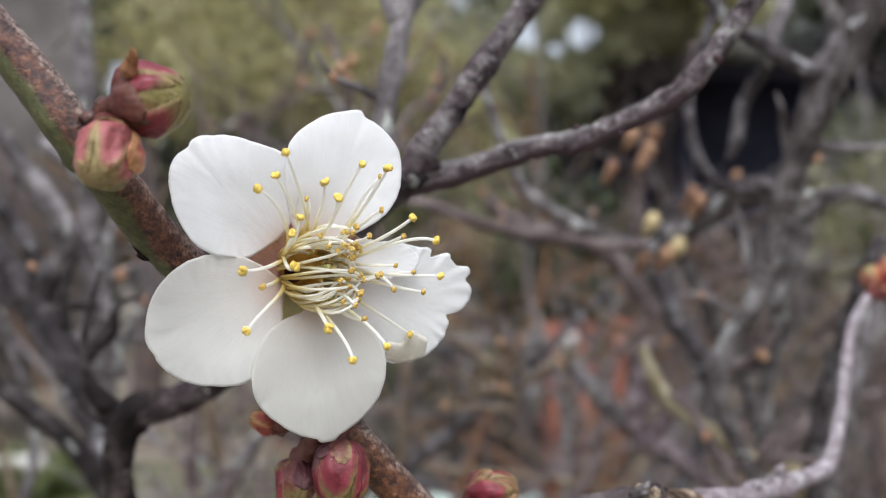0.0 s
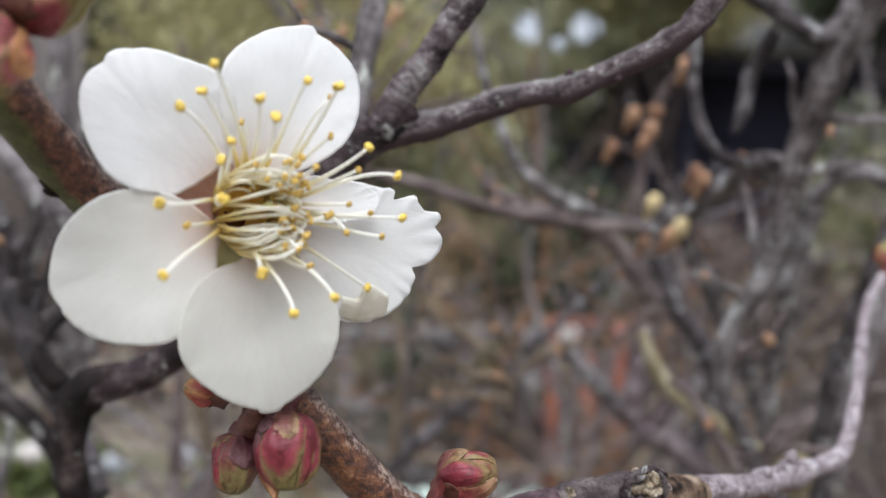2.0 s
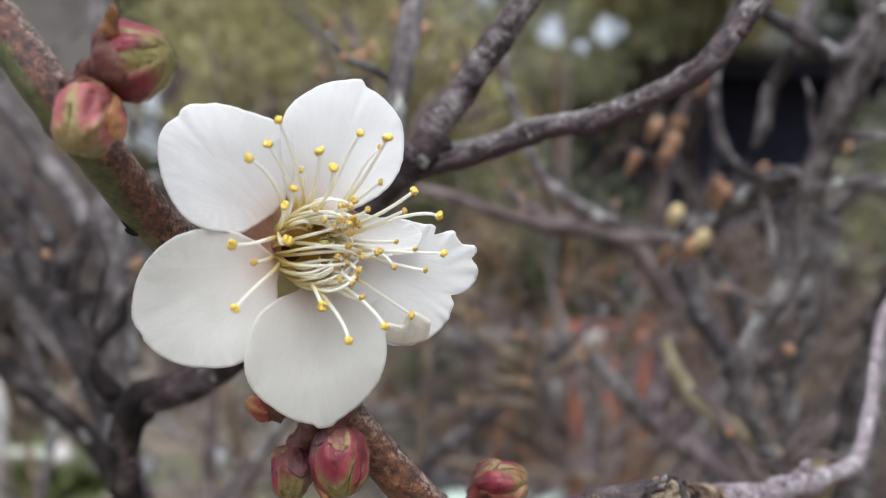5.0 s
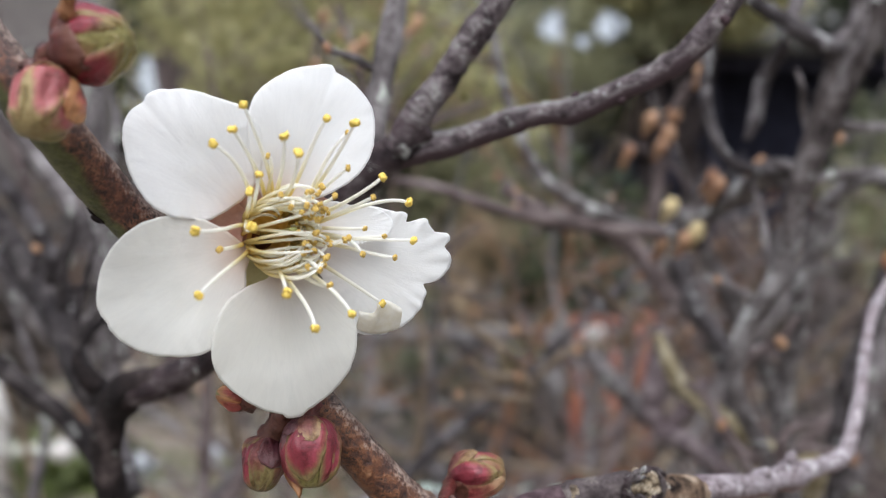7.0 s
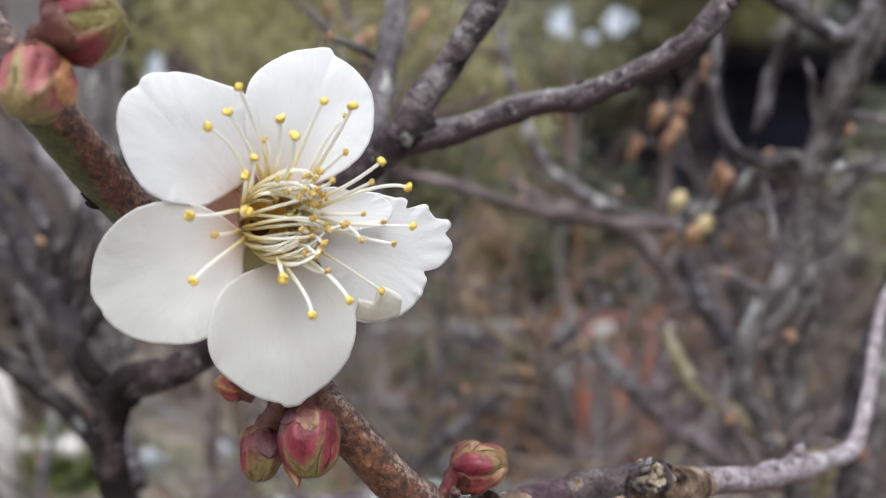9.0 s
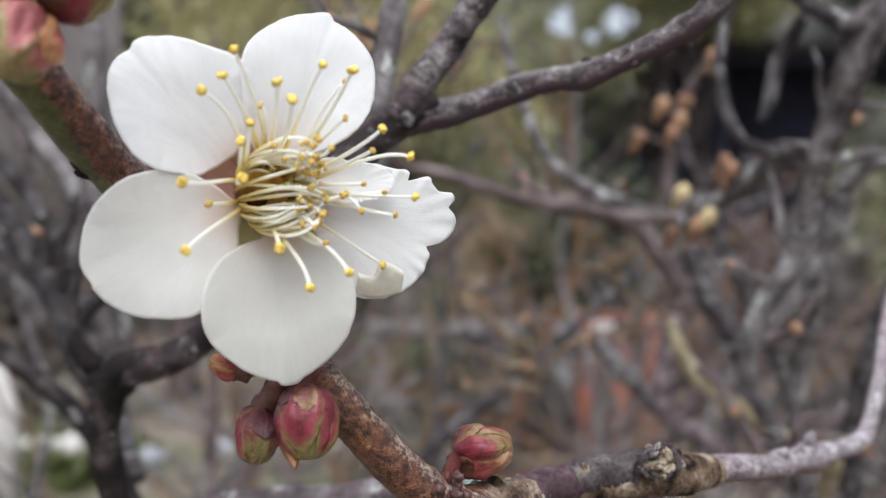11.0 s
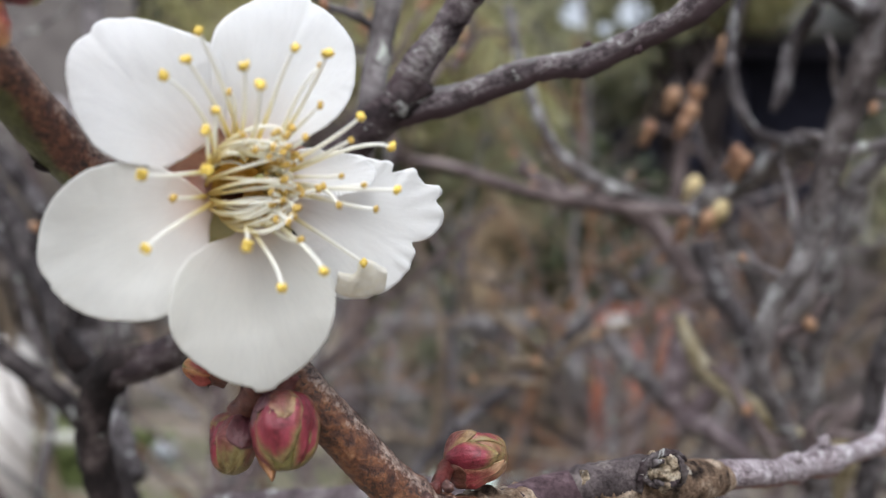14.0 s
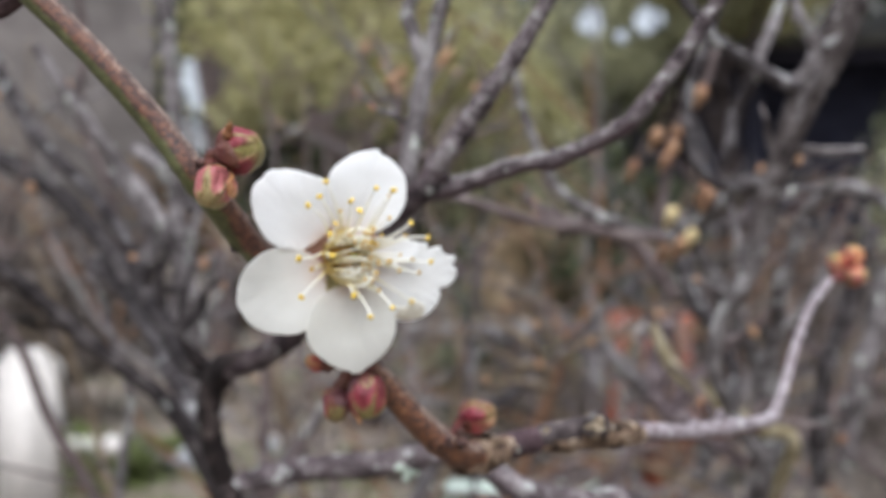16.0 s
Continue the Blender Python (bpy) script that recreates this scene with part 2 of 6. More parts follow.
PETAL = petal_material()
FILAMENT = filament_material()
BUD_OLIVE = bud_material("bud_olive", (0.24, 0.075, 0.070), (0.235, 0.185, 0.075), (0.50, 0.36, 0.20), -0.05)
BUD_ORANGE = bud_material("bud_orange_red", (0.44, 0.11, 0.09), (0.58, 0.29, 0.13), (0.66, 0.44, 0.24))
ANTHER = simple("anther_yellow", (0.64, 0.42, 0.045), (0.90, 0.70, 0.18), 5200, 0.75, 0.0001)
ANTHER_OLD = simple("anther_spent", (0.46, 0.28, 0.05), (0.76, 0.55, 0.16), 5200, 0.8, 0.0001)
CUP = simple("flower_cup", (0.64, 0.42, 0.12), (0.84, 0.66, 0.28), 900, 0.35, 0.0, (0.35, 0.65), 0.55)
CREAM = simple("petal_cream", (0.84, 0.80, 0.68), (0.94, 0.92, 0.86), 1000, 0.5, 0.00006, (0.35, 0.65), 0.35)
SEPAL = simple("sepal_red", (0.62, 0.36, 0.29), (0.80, 0.58, 0.47), 500, 0.5, 0.0001, (0.35, 0.65), 0.5)
SEPAL_GREEN = simple("sepal_green", (0.58, 0.54, 0.27), (0.74, 0.69, 0.40), 500, 0.5, 0.0001, (0.35, 0.65), 0.4)
PISTIL = simple("pistil_green", (0.45, 0.46, 0.16), (0.62, 0.60, 0.28), 1500, 0.5)
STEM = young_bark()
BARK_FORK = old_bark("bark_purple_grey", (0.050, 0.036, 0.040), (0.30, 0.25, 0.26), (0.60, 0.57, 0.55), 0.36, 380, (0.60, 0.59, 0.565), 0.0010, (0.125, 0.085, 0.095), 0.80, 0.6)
BARK_LOW = old_bark("bark_low", (0.019, 0.014, 0.016), (0.071, 0.051, 0.054), (0.198, 0.174, 0.174), 0.42, 260, (0.42, 0.42, 0.40))
BARK_PALE = old_bark("bark_pale_mauve", (0.050, 0.040, 0.043), (0.150, 0.120, 0.126), (0.36, 0.32, 0.325), 0.48, 220, (0.48, 0.48, 0.46))
BARK_GNARL = old_bark("bark_gnarled", (0.022, 0.013, 0.011), (0.43, 0.295, 0.200), (0.90, 0.74, 0.57), 0.0, 380, (0.60, 0.54, 0.46), 0.0010)
BARK_SLEEVE = old_bark("bark_sleeve", (0.045, 0.036, 0.036), (0.105, 0.085, 0.086), (0.23, 0.20, 0.185), 0.20, 300, (0.46, 0.44, 0.38), 0.0002)
KNOT = old_bark("knot_pale", (0.05, 0.03, 0.02), (0.58, 0.46, 0.32), (0.92, 0.82, 0.64), 0.1, 700, (0.6, 0.56, 0.5), 0.0006)
BARK_SILVER = old_bark("bark_silver", (0.30, 0.245, 0.26), (0.44, 0.39, 0.41), (0.64, 0.60, 0.625), 0.12, 200, (0.60, 0.58, 0.58), 0.0003, (0.22, 0.12, 0.10))
BARK_PURPLE = old_bark("bark_smooth_purple", (0.045, 0.029, 0.032), (0.092, 0.058, 0.066), (0.19, 0.135, 0.145), 0.0, 200, (0.5, 0.5, 0.45), 0.0002)
BARK_DARK = old_bark("bark_dark", (0.007, 0.005, 0.005), (0.028, 0.020, 0.019), (0.115, 0.090, 0.084), 0.08, 200)
BARK_LIMB = old_bark("bark_limb", (0.013, 0.010, 0.011), (0.042, 0.035, 0.035), (0.135, 0.118, 0.116), 0.12, 160, (0.34, 0.34, 0.32))
BARK_DUSK = old_bark("bark_dusk", (0.030, 0.025, 0.026), (0.090, 0.079, 0.082), (0.25, 0.233, 0.24), 0.42, 160, (0.40, 0.40, 0.395))
BARK_GREY = old_bark("bark_grey", (0.073, 0.063, 0.063), (0.199, 0.178, 0.179), (0.397, 0.371, 0.373), 0.42, 110)
BARK_LICHEN = old_bark("bark_lichened", (0.050, 0.043, 0.042), (0.145, 0.129, 0.127), (0.33, 0.31, 0.308), 0.50, 130, (0.44, 0.44, 0.425))
BARK_BROWN = old_bark("bark_brown", (0.029, 0.023, 0.022), (0.085, 0.070, 0.067), (0.22, 0.20, 0.195), 0.30, 160, (0.40, 0.40, 0.39))
BARK_MAUVE = old_bark("bark_mauve", (0.10, 0.072, 0.076), (0.19, 0.15, 0.157), (0.34, 0.285, 0.29), 0.2, 150, (0.42, 0.38, 0.38))
TWIG_BROWN = old_bark("twig_brown", (0.068, 0.050, 0.048), (0.165, 0.129, 0.125), (0.299, 0.249, 0.239), 0.2, 90)
TWIG_RUST = old_bark("twig_rust", (0.10, 0.05, 0.03), (0.24, 0.13, 0.075), (0.36, 0.22, 0.13), 0.0, 90)
TWIG_GREEN = old_bark("twig_straw", (0.19, 0.15, 0.075), (0.36, 0.305, 0.19), (0.55, 0.50, 0.37), 0.1, 200)
TWIG_TAN = old_bark("twig_tan", (0.115, 0.085, 0.055), (0.22, 0.17, 0.12), (0.33, 0.27, 0.20), 0.0, 90)
LICHEN = simple("lichen_mint", (0.38, 0.46, 0.38), (0.58, 0.64, 0.56), 500, 0.95, 0.0006)
BUD_SEPAL = bud_material("bud_sepal", (0.285, 0.046, 0.066), (0.27, 0.20, 0.085), (0.56, 0.43, 0.25), 0.14)
BUD_SCALE = bud_material("bud_scale", (0.135, 0.034, 0.030), (0.15, 0.060, 0.042), (0.30, 0.15, 0.10))
BUD_GREEN = bud_material("bud_green", (0.26, 0.105, 0.07), (0.275, 0.24, 0.085), (0.52, 0.42, 0.23), -0.04)
BUD_TAN = bud_material("bud_tan", (0.22, 0.075, 0.066), (0.31, 0.20, 0.10), (0.44, 0.35, 0.17), 0.0)
BUD_PLUM = bud_material("bud_plum", (0.115, 0.030, 0.040), (0.16, 0.065, 0.070), (0.34, 0.22, 0.20))
BUD_PALE = bud_material("bud_pale", (0.42, 0.125, 0.13), (0.37, 0.29, 0.135), (0.64, 0.51, 0.31), 0.07)
BUD_CREAMY = bud_material("bud_cream_scale", (0.34, 0.065, 0.072), (0.42, 0.25, 0.145), (0.66, 0.54, 0.34))
BUD_DARK = simple("leaf_bud_dark", (0.028, 0.012, 0.012), (0.125, 0.060, 0.048), 1600, 0.5, 0.0001)
BUD_DRY = simple("bud_scale_dry", (0.20, 0.075, 0.03), (0.42, 0.21, 0.09), 700, 0.6, 0.0001)
BUD_FAR = simple("bud_orange", (0.22, 0.10, 0.055), (0.50, 0.31, 0.18), 220, 0.6)
BUD_CREAM = simple("bud_cream", (0.55, 0.42, 0.20), (0.70, 0.60, 0.36), 120, 0.6)


# ---- building helpers ----
def w(x, y, z):
    """Metres in the world from plan units: x to the right, y ahead, z up from the first eye."""
    return Vector((x * K, y * K, EYE + z * K))


def thing(name, place, label, category, group="", kind=""):
    ob = new(name)
    ob.location = place
    ob.empty_display_size = 0.01
    return tagged(ob, label, category, group, kind)


def part(name, shape, mat, parent, label="", kind=""):
    """One mesh object under a thing or a part; shape: (vertices in the world, faces[, grow colours])."""
    verts, faces = shape[0], shape[1]
    top = parent
    while top.parent:
        top = top.parent
    base = top.location
    me = bpy.data.meshes.new(name)
    me.from_pydata([tuple(Vector(v) - base) for v in verts], [], faces)
    me.polygons.foreach_set("use_smooth", [True] * len(me.polygons))
    if len(shape) > 2:
        at = me.attributes.new("grow", "FLOAT_COLOR", "POINT")
        at.data.foreach_set("color", [c for g in shape[2] for c in (*g, 1.0)])
    me.materials.append(mat)
    ob = new(name, me)
    ob.parent = parent
    return tagged(ob, label, "", "", kind)


def spline(points, per=6):
    """Catmull-Rom through the points: rows of numbers."""
    p = np.array(points, float)
    p = np.vstack([2 * p[0] - p[1], p, 2 * p[-1] - p[-2]])
    rows = []
    for i in range(1, len(p) - 2):
        for s in np.arange(per) / per:
            a, b, c, d = p[i - 1:i + 3]
            rows.append(0.5 * (2 * b + (c - a) * s + (2 * a - 5 * b + 4 * c - d) * s * s + (3 * b - a - 3 * c + d) * s ** 3))
    rows.append(p[-2])
    return np.array(rows)


def tube(path, radii, sides=12, rough=0.0, grain=3.0, seed=0.0, weather=(0.5, -0.3, 0.8), nodes=()):
    """A limb along path (world metres): rings of given radii, uneven by rough (share of the radius).
    nodes: (index along the path 0..1, extra share of radius) for swollen joints. Both ends are closed."""
    path = np.asarray(path, float)
    n = len(path)
    radii = np.interp(np.linspace(0, 1, n), np.linspace(0, 1, len(radii)), radii)
    for at, extra in nodes:
        radii = radii * (1 + extra * np.exp(-((np.linspace(0, 1, n) - at) * n / 2.2) ** 2))
    tang = np.gradient(path, axis=0)
    tang /= np.linalg.norm(tang, axis=1)[:, None] + 1e-12
    side = np.cross(tang[0], (0.31, 0.2, 0.93))
    side /= np.linalg.norm(side)
    verts, grow, faces = [], [], []
    wdir = np.array(weather) / np.linalg.norm(weather)
    for i in range(n):
        side = side - tang[i] * (side @ tang[i])
        side /= np.linalg.norm(side)
        up = np.cross(tang[i], side)
        for k in range(sides):
            a = 2 * math.pi * k / sides
            d = side * math.cos(a) + up * math.sin(a)
            q = path[i] + d * radii[i]
            if rough:
                f = grain / max(radii[i], 1e-6)
                h = noise.noise(Vector(q) * f * 0.5 + Vector((seed, 0, 0))) + 0.6 * noise.noise(Vector(q) * f * 1.3 + Vector((0, seed, 0)))
                q = q + d * radii[i] * rough * h
            verts.append(q)
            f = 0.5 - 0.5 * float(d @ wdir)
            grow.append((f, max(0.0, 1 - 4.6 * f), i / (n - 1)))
    for i in range(n - 1):
        for k in range(sides):
            a, b = i * sides + k, i * sides + (k + 1) % sides
            faces.append((a, b, b + sides, a + sides))
    verts += [path[0], path[-1]]
    grow += [(0.5, 0, 0)] * 2
    for k in range(sides):
        faces.append((len(verts) - 2, (k + 1) % sides, k))
        faces.append((len(verts) - 1, (n - 1) * sides + k, (n - 1) * sides + (k + 1) % sides))
    return verts, faces, grow


def limb(points, radii, **how):
    """A tube through plan points, with radii in plan units."""
    per = how.pop("per", 6)
    return tube([w(*p) for p in spline(points, per)], [r * K for r in radii], **how)


def lumps(a, s, seed):
    """Broad dents and smaller ones, at the angle a and the height s of an egg."""
    q = Vector((math.cos(a) * 1.4 + seed, math.sin(a) * 1.4, s * 2.5))
    return noise.noise(q) + 0.35 * noise.noise(q * 2.6)


def ball(centre, axis, length, radius, rows=10, cols=12, lump=0.0, seed=0.0, power=0.85):
    """An egg with its axis from base to tip."""
    axis = Vector(axis).normalized()
    turn = axis.to_track_quat("Z", "Y").to_matrix()
    verts, faces, grow = [], [], []
    for i in range(rows + 1):
        s = i / rows
        r = radius * (math.sin(math.pi * s) ** power) * (1.10 - 0.22 * s)
        for k in range(cols):
            a = 2 * math.pi * k / cols
            f = 1 + lump * lumps(a, s, seed)
            verts.append(Vector(centre) + turn @ Vector((r * f * math.cos(a), r * f * math.sin(a), length * (0.5 - 0.5 * math.cos(math.pi * s) - 0.5))))
            grow.append((0, 0.5 + 0.5 * math.cos(a), 0.5 + 0.5 * math.sin(a)))
    for i in range(rows):
        for k in range(cols):
            a, b = i * cols + k, i * cols + (k + 1) % cols
            faces.append((a, b, b + cols, a + cols))
    return verts, faces, grow


def shell(centre, axis, length, radius, heading, spread, reach, lift, seed=0.0, start=0.02, rows=12, cols=14, thick=0.04, lump=0.0, form=0.0, dome=0.0):
    """A scale that hugs an egg: centred on the angle heading, spread wide, from the base up to reach, its tip pointed."""
    axis = Vector(axis).normalized()
    turn = axis.to_track_quat("Z", "Y").to_matrix()
    verts, faces, grow = [], [], []
    for layer in (0, 1):
        for i in range(rows + 1):
            s = start + (reach - start) * i / rows
            v = i / rows
            half = spread * (max(0.0, 1 - v ** 4)) ** 0.5 * (0.75 + 0.25 * min(1, v * 3))
            for k in range(cols + 1):
                u = 2 * k / cols - 1
                a = heading + half * u + 0.10 * math.sin(5 * v + seed)
                wave = 1 + 0.040 * noise.noise(Vector((a * 6 + seed, v * 7, seed))) + 0.045 * noise.noise(Vector((a * 2 + seed, v * 3, seed)))
                wave += lump * lumps(a, s, form)
                r = radius * (max(1e-4, math.sin(math.pi * s)) ** 0.85) * (1.10 - 0.22 * s)
                r = r * (lift * (1 - 0.05 * u * u) + 0.03 * v + dome * (1 - u * u) * math.sin(math.pi * min(1.0, 0.08 + 0.9 * v))) * wave + radius * thick * (1 if layer else -0.3)
                zz = length * (0.5 - 0.5 * math.cos(math.pi * s) - 0.5)
                verts.append(Vector(centre) + turn @ Vector((r * math.cos(a), r * math.sin(a), zz)))
                edge = 1 - (1 - abs(u) ** 2.6) * (1 - v ** 4)
                grow.append((edge, 0.5 + 0.5 * math.cos(a), 0.5 + 0.5 * math.sin(a)))
    m, per = cols + 1, (rows + 1) * (cols + 1)
    for i in range(rows):
        for k in range(cols):
            q = (i * m + k, i * m + k + 1, (i + 1) * m + k + 1, (i + 1) * m + k)
            faces += [tuple(per + j for j in q), tuple(reversed(q))]
    ring = [k for k in range(m)] + [i * m + cols for i in range(1, rows + 1)] + [rows * m + k for k in range(cols - 1, -1, -1)] + [i * m for i in range(rows - 1, 0, -1)]
    for a, b in zip(ring, ring[1:] + ring[:1]):
        faces.append((a, b, per + b, per + a))
    return verts, faces, grow


def merged(shapes):
    verts, faces = [], []
    for s in shapes:
        faces += [tuple(i + len(verts) for i in f) for f in s[1]]
        verts += list(s[0])
    return verts, faces


# ---- ground and distance ----
def flat_box(x0, x1, y0, y1, z0, z1, bevel=0.0):
    bm = bmesh.new()
    bmesh.ops.create_cube(bm, size=1.0, matrix=Matrix.Translation(((x0 + x1) / 2, (y0 + y1) / 2, (z0 + z1) / 2)) @ Matrix.Diagonal((x1 - x0, y1 - y0, z1 - z0, 1)))
    if bevel:
        bmesh.ops.bevel(bm, geom=bm.edges[:], offset=bevel, segments=2, affect="EDGES")
    bm.verts.ensure_lookup_table()
    shape = [v.co.copy() for v in bm.verts], [tuple(v.index for v in f.verts) for f in bm.faces]
    bm.free()
    return shape


def ground_sheet():
    mat, nodes, links, out = material("grass_and_soil")
    c = coords(nodes)
    big = noise_node(nodes, links, 1.6, 7, 0.7, c)
    fine = noise_node(nodes, links, 60, 5, 0.7, c)
    grass = ramp(nodes, links, fine.outputs[0], [(0.3, (0.05, 0.075, 0.02)), (0.7, (0.17, 0.20, 0.06))])
    soil = ramp(nodes, links, fine.outputs[0], [(0.3, (0.19, 0.155, 0.125)), (0.7, (0.36, 0.30, 0.25))])
    where = ramp(nodes, links, big.outputs[0], [(0.30, (0, 0, 0)), (0.50, (1, 1, 1))])
    links.new(mix(nodes, links, where.outputs[0], grass.outputs[0], soil.outputs[0]), out.inputs["Base Color"])
    out.inputs["Roughness"].default_value = 0.95
    bump(nodes, links, fine.outputs[0], 1.0, 0.02, out)
    verts, faces = [], []
    edges = [-300, -60, -20] + [v * 1.0 for v in range(-12, 25)] + [40, 80, 300]
    for y in edges:
        for x in edges:
            near = abs(x) < 13 and abs(y) < 25
            verts.append((x, y, 0.03 * noise.noise(Vector((x * 0.7, y * 0.7, 0))) if near else 0.0))
    m = len(edges)
    for i in range(m - 1):
        for k in range(m - 1):
            faces.append((i * m + k, i * m + k + 1, (i + 1) * m + k + 1, (i + 1) * m + k))
    me = bpy.data.meshes.new("ground")
    me.from_pydata(verts, [], faces)
    me.polygons.foreach_set("use_smooth", [True] * len(me.polygons))
    me.materials.append(mat)
    tagged(new("ground", me), "patchy green grass and bare tan soil", "ground", "", "structure")


ground_sheet()


def leaves(centre, radii, count, size, seed, gaps=(), hollow=0.25, clumps=40):
    """Folded leaves in uneven clumps within an egg; gaps: rays (x/y, z/y, spread) that stay open to the sky."""
    rng = np.random.default_rng(seed)
    knots = rng.normal(size=(clumps, 3))
    knots = knots / np.linalg.norm(knots, axis=1)[:, None] * (rng.uniform(hollow, 1, (clumps, 1)) ** 0.5)
    which = rng.integers(0, clumps, count)
    pts = np.array(centre) + (knots[which] + rng.normal(size=(count, 3)) * 0.17) * np.array(radii)
    keep = pts[:, 2] > 0.02
    for gx, gz, gr in gaps:
        keep &= np.hypot(pts[:, 0] / pts[:, 1] - gx, (pts[:, 2] - EYE) / pts[:, 1] - gz) > gr * rng.uniform(0.75, 1.15, count)
    pts = pts[keep]
    verts, faces = [], []
    a = rng.normal(size=(len(pts), 3))
    a /= np.linalg.norm(a, axis=1)[:, None]
    b = np.cross(a, rng.normal(size=(len(pts), 3)))
    b /= np.linalg.norm(b, axis=1)[:, None]
    c = np.cross(a, b)
    s = size * rng.uniform(0.6, 1.4, (len(pts), 1))
    quad = np.stack([pts - a * s, pts + b * s * 0.42 + c * s * 0.12, pts + a * s, pts - b * s * 0.42 + c * s * 0.12], 1).reshape(-1, 3)
    return quad.tolist(), [f for i in range(len(pts)) for f in ((4 * i, 4 * i + 1, 4 * i + 2), (4 * i, 4 * i + 2, 4 * i + 3))]


def foliage(name, a, b):
    mat, nodes, links, out = material(name)
    rnd = nodes.new("ShaderNodeNewGeometry").outputs["Random Per Island"]
    col = ramp(nodes, links, rnd, [(0.0, a), (1.0, b)])
    links.new(col.outputs[0], out.inputs["Base Color"])
    out.inputs["Roughness"].default_value = 0.55
    tr = nodes.new("ShaderNodeBsdfTranslucent")
    links.new(col.outputs[0], tr.inputs["Color"])
    ms = nodes.new("ShaderNodeMixShader")
    ms.inputs[0].default_value = 0.3
    links.new(out.outputs[0], ms.inputs[1])
    links.new(tr.outputs[0], ms.inputs[2])
    links.new(ms.outputs[0], nodes["Material Output"].inputs["Surface"])
    return mat


LEAF_OLIVE = foliage("leaf_olive", (0.26, 0.245, 0.100), (0.60, 0.565, 0.30))
LEAF_DULL = foliage("leaf_dull", (0.175, 0.175, 0.095), (0.41, 0.40, 0.235))
LEAF_DARK = foliage("leaf_dark", (0.03, 0.045, 0.022), (0.09, 0.105, 0.045))
LEAF_MID = foliage("leaf_mid", (0.08, 0.094, 0.052), (0.21, 0.212, 0.128))
LEAF_GRASS = foliage("leaf_grass", (0.085, 0.11, 0.03), (0.19, 0.225, 0.075))
LEAF_TAN = foliage("leaf_tan", (0.20, 0.145, 0.085), (0.46, 0.345, 0.215))
LEAF_DRY = foliage("leaf_dry", (0.060, 0.051, 0.046), (0.215, 0.175, 0.150))
PLASTER = simple("plaster_beige", (0.12, 0.104, 0.096), (0.19, 0.167, 0.155), 3, 0.9, 0.004)
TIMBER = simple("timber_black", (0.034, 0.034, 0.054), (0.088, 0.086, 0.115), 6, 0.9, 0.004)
# near-black navy copy of the timber: the eaves' shade put into the colour
TIMBER_SHADE = simple("timber_shade", (0.016, 0.016, 0.031), (0.040, 0.040, 0.066), 6, 0.9, 0.004)
TIMBER.node_tree.nodes["Principled BSDF"].inputs["Specular IOR Level"].default_value = 0.1
TILE = simple("roof_tile", (0.09, 0.088, 0.084), (0.19, 0.185, 0.175), 9, 0.6, 0.006)
GREY_WOOD = simple("weathered_wood", (0.11, 0.098, 0.094), (0.22, 0.203, 0.198), 12, 0.85, 0.003)
VERMILION = simple("vermilion_paint", (0.11, 0.030, 0.021), (0.28, 0.078, 0.034), 5, 0.6, 0.002)
WHITE = simple("white_paint", (0.50, 0.47, 0.44), (0.64, 0.60, 0.565), 14, 0.6, 0.001)
RAIL = simple("rail_paint", (0.36, 0.36, 0.30), (0.48, 0.48, 0.41), 9, 0.7, 0.001)
SKY_GAPS = [(0.088, 0.228, 0.020), (0.148, 0.228, 0.021), (0.118, 0.212, 0.012), (-0.328, 0.174, 0.030), (-0.318, 0.245, 0.009), (-0.334, 0.112, 0.022)]


def far_tree(label, x, y, height, crown, radii, count, size, leaf, seed, bark=None):
    """A leafy tree: tapered trunk, limbs and a ragged crown."""
    bark = bark or TWIG_BROWN
    rng = random.Random(seed)
    tree = thing("tree", (x, y, 0), label, "tree")
    top = crown
    part("trunk", tube(spline([(x, y, -0.05), (x + 0.1, y, top * 0.35), (x - 0.05, y + 0.1, top * 0.8), (x, y, top)], 5), [0.16, 0.11, 0.09, 0.05], 10, 0.15, 1.0), bark, tree)
    for i in range(5):
        a = 2 * math.pi * i / 5 + rng.uniform(-0.4, 0.4)
        z0 = top * rng.uniform(0.5, 0.8)
        tip = (x + radii[0] * 0.7 * math.cos(a), y + radii[1] * 0.7 * math.sin(a), top + radii[2] * rng.uniform(-0.2, 0.6))
        part("limb", tube(spline([(x, y, z0), ((x + tip[0]) / 2, (y + tip[1]) / 2, z0 * 0.6 + tip[2] * 0.4), tip], 5), [0.07, 0.04, 0.015], 7, 0.1, 1.0), bark, tree)
    part("crown", leaves((x, y, top), radii, count, size, seed, SKY_GAPS), leaf, tree)
    return tree


def hedge(label, x, y, z, radii, count, size, leaf, seed, clumps=40):
    bush = thing("bush", (x, y, 0), label, "bush")
    rng = random.Random(seed)
    for i in range(6):
        a = rng.uniform(0, 2 * math.pi)
        tip = (x + radii[0] * 0.6 * math.cos(a), y + radii[1] * 0.6 * math.sin(a), z + radii[2] * rng.uniform(0, 0.6))
        part("stem", tube(spline([(x + 0.1 * math.cos(a), y + 0.1 * math.sin(a), -0.03), ((x + tip[0]) / 2, (y + tip[1]) / 2, tip[2] * 0.5), tip], 4), [0.03, 0.02, 0.008], 6), TWIG_BROWN, bush)
    part("crown", leaves((x, y, z), radii, count, size, seed, SKY_GAPS, 0.1, clumps), leaf, bush)
    return bush


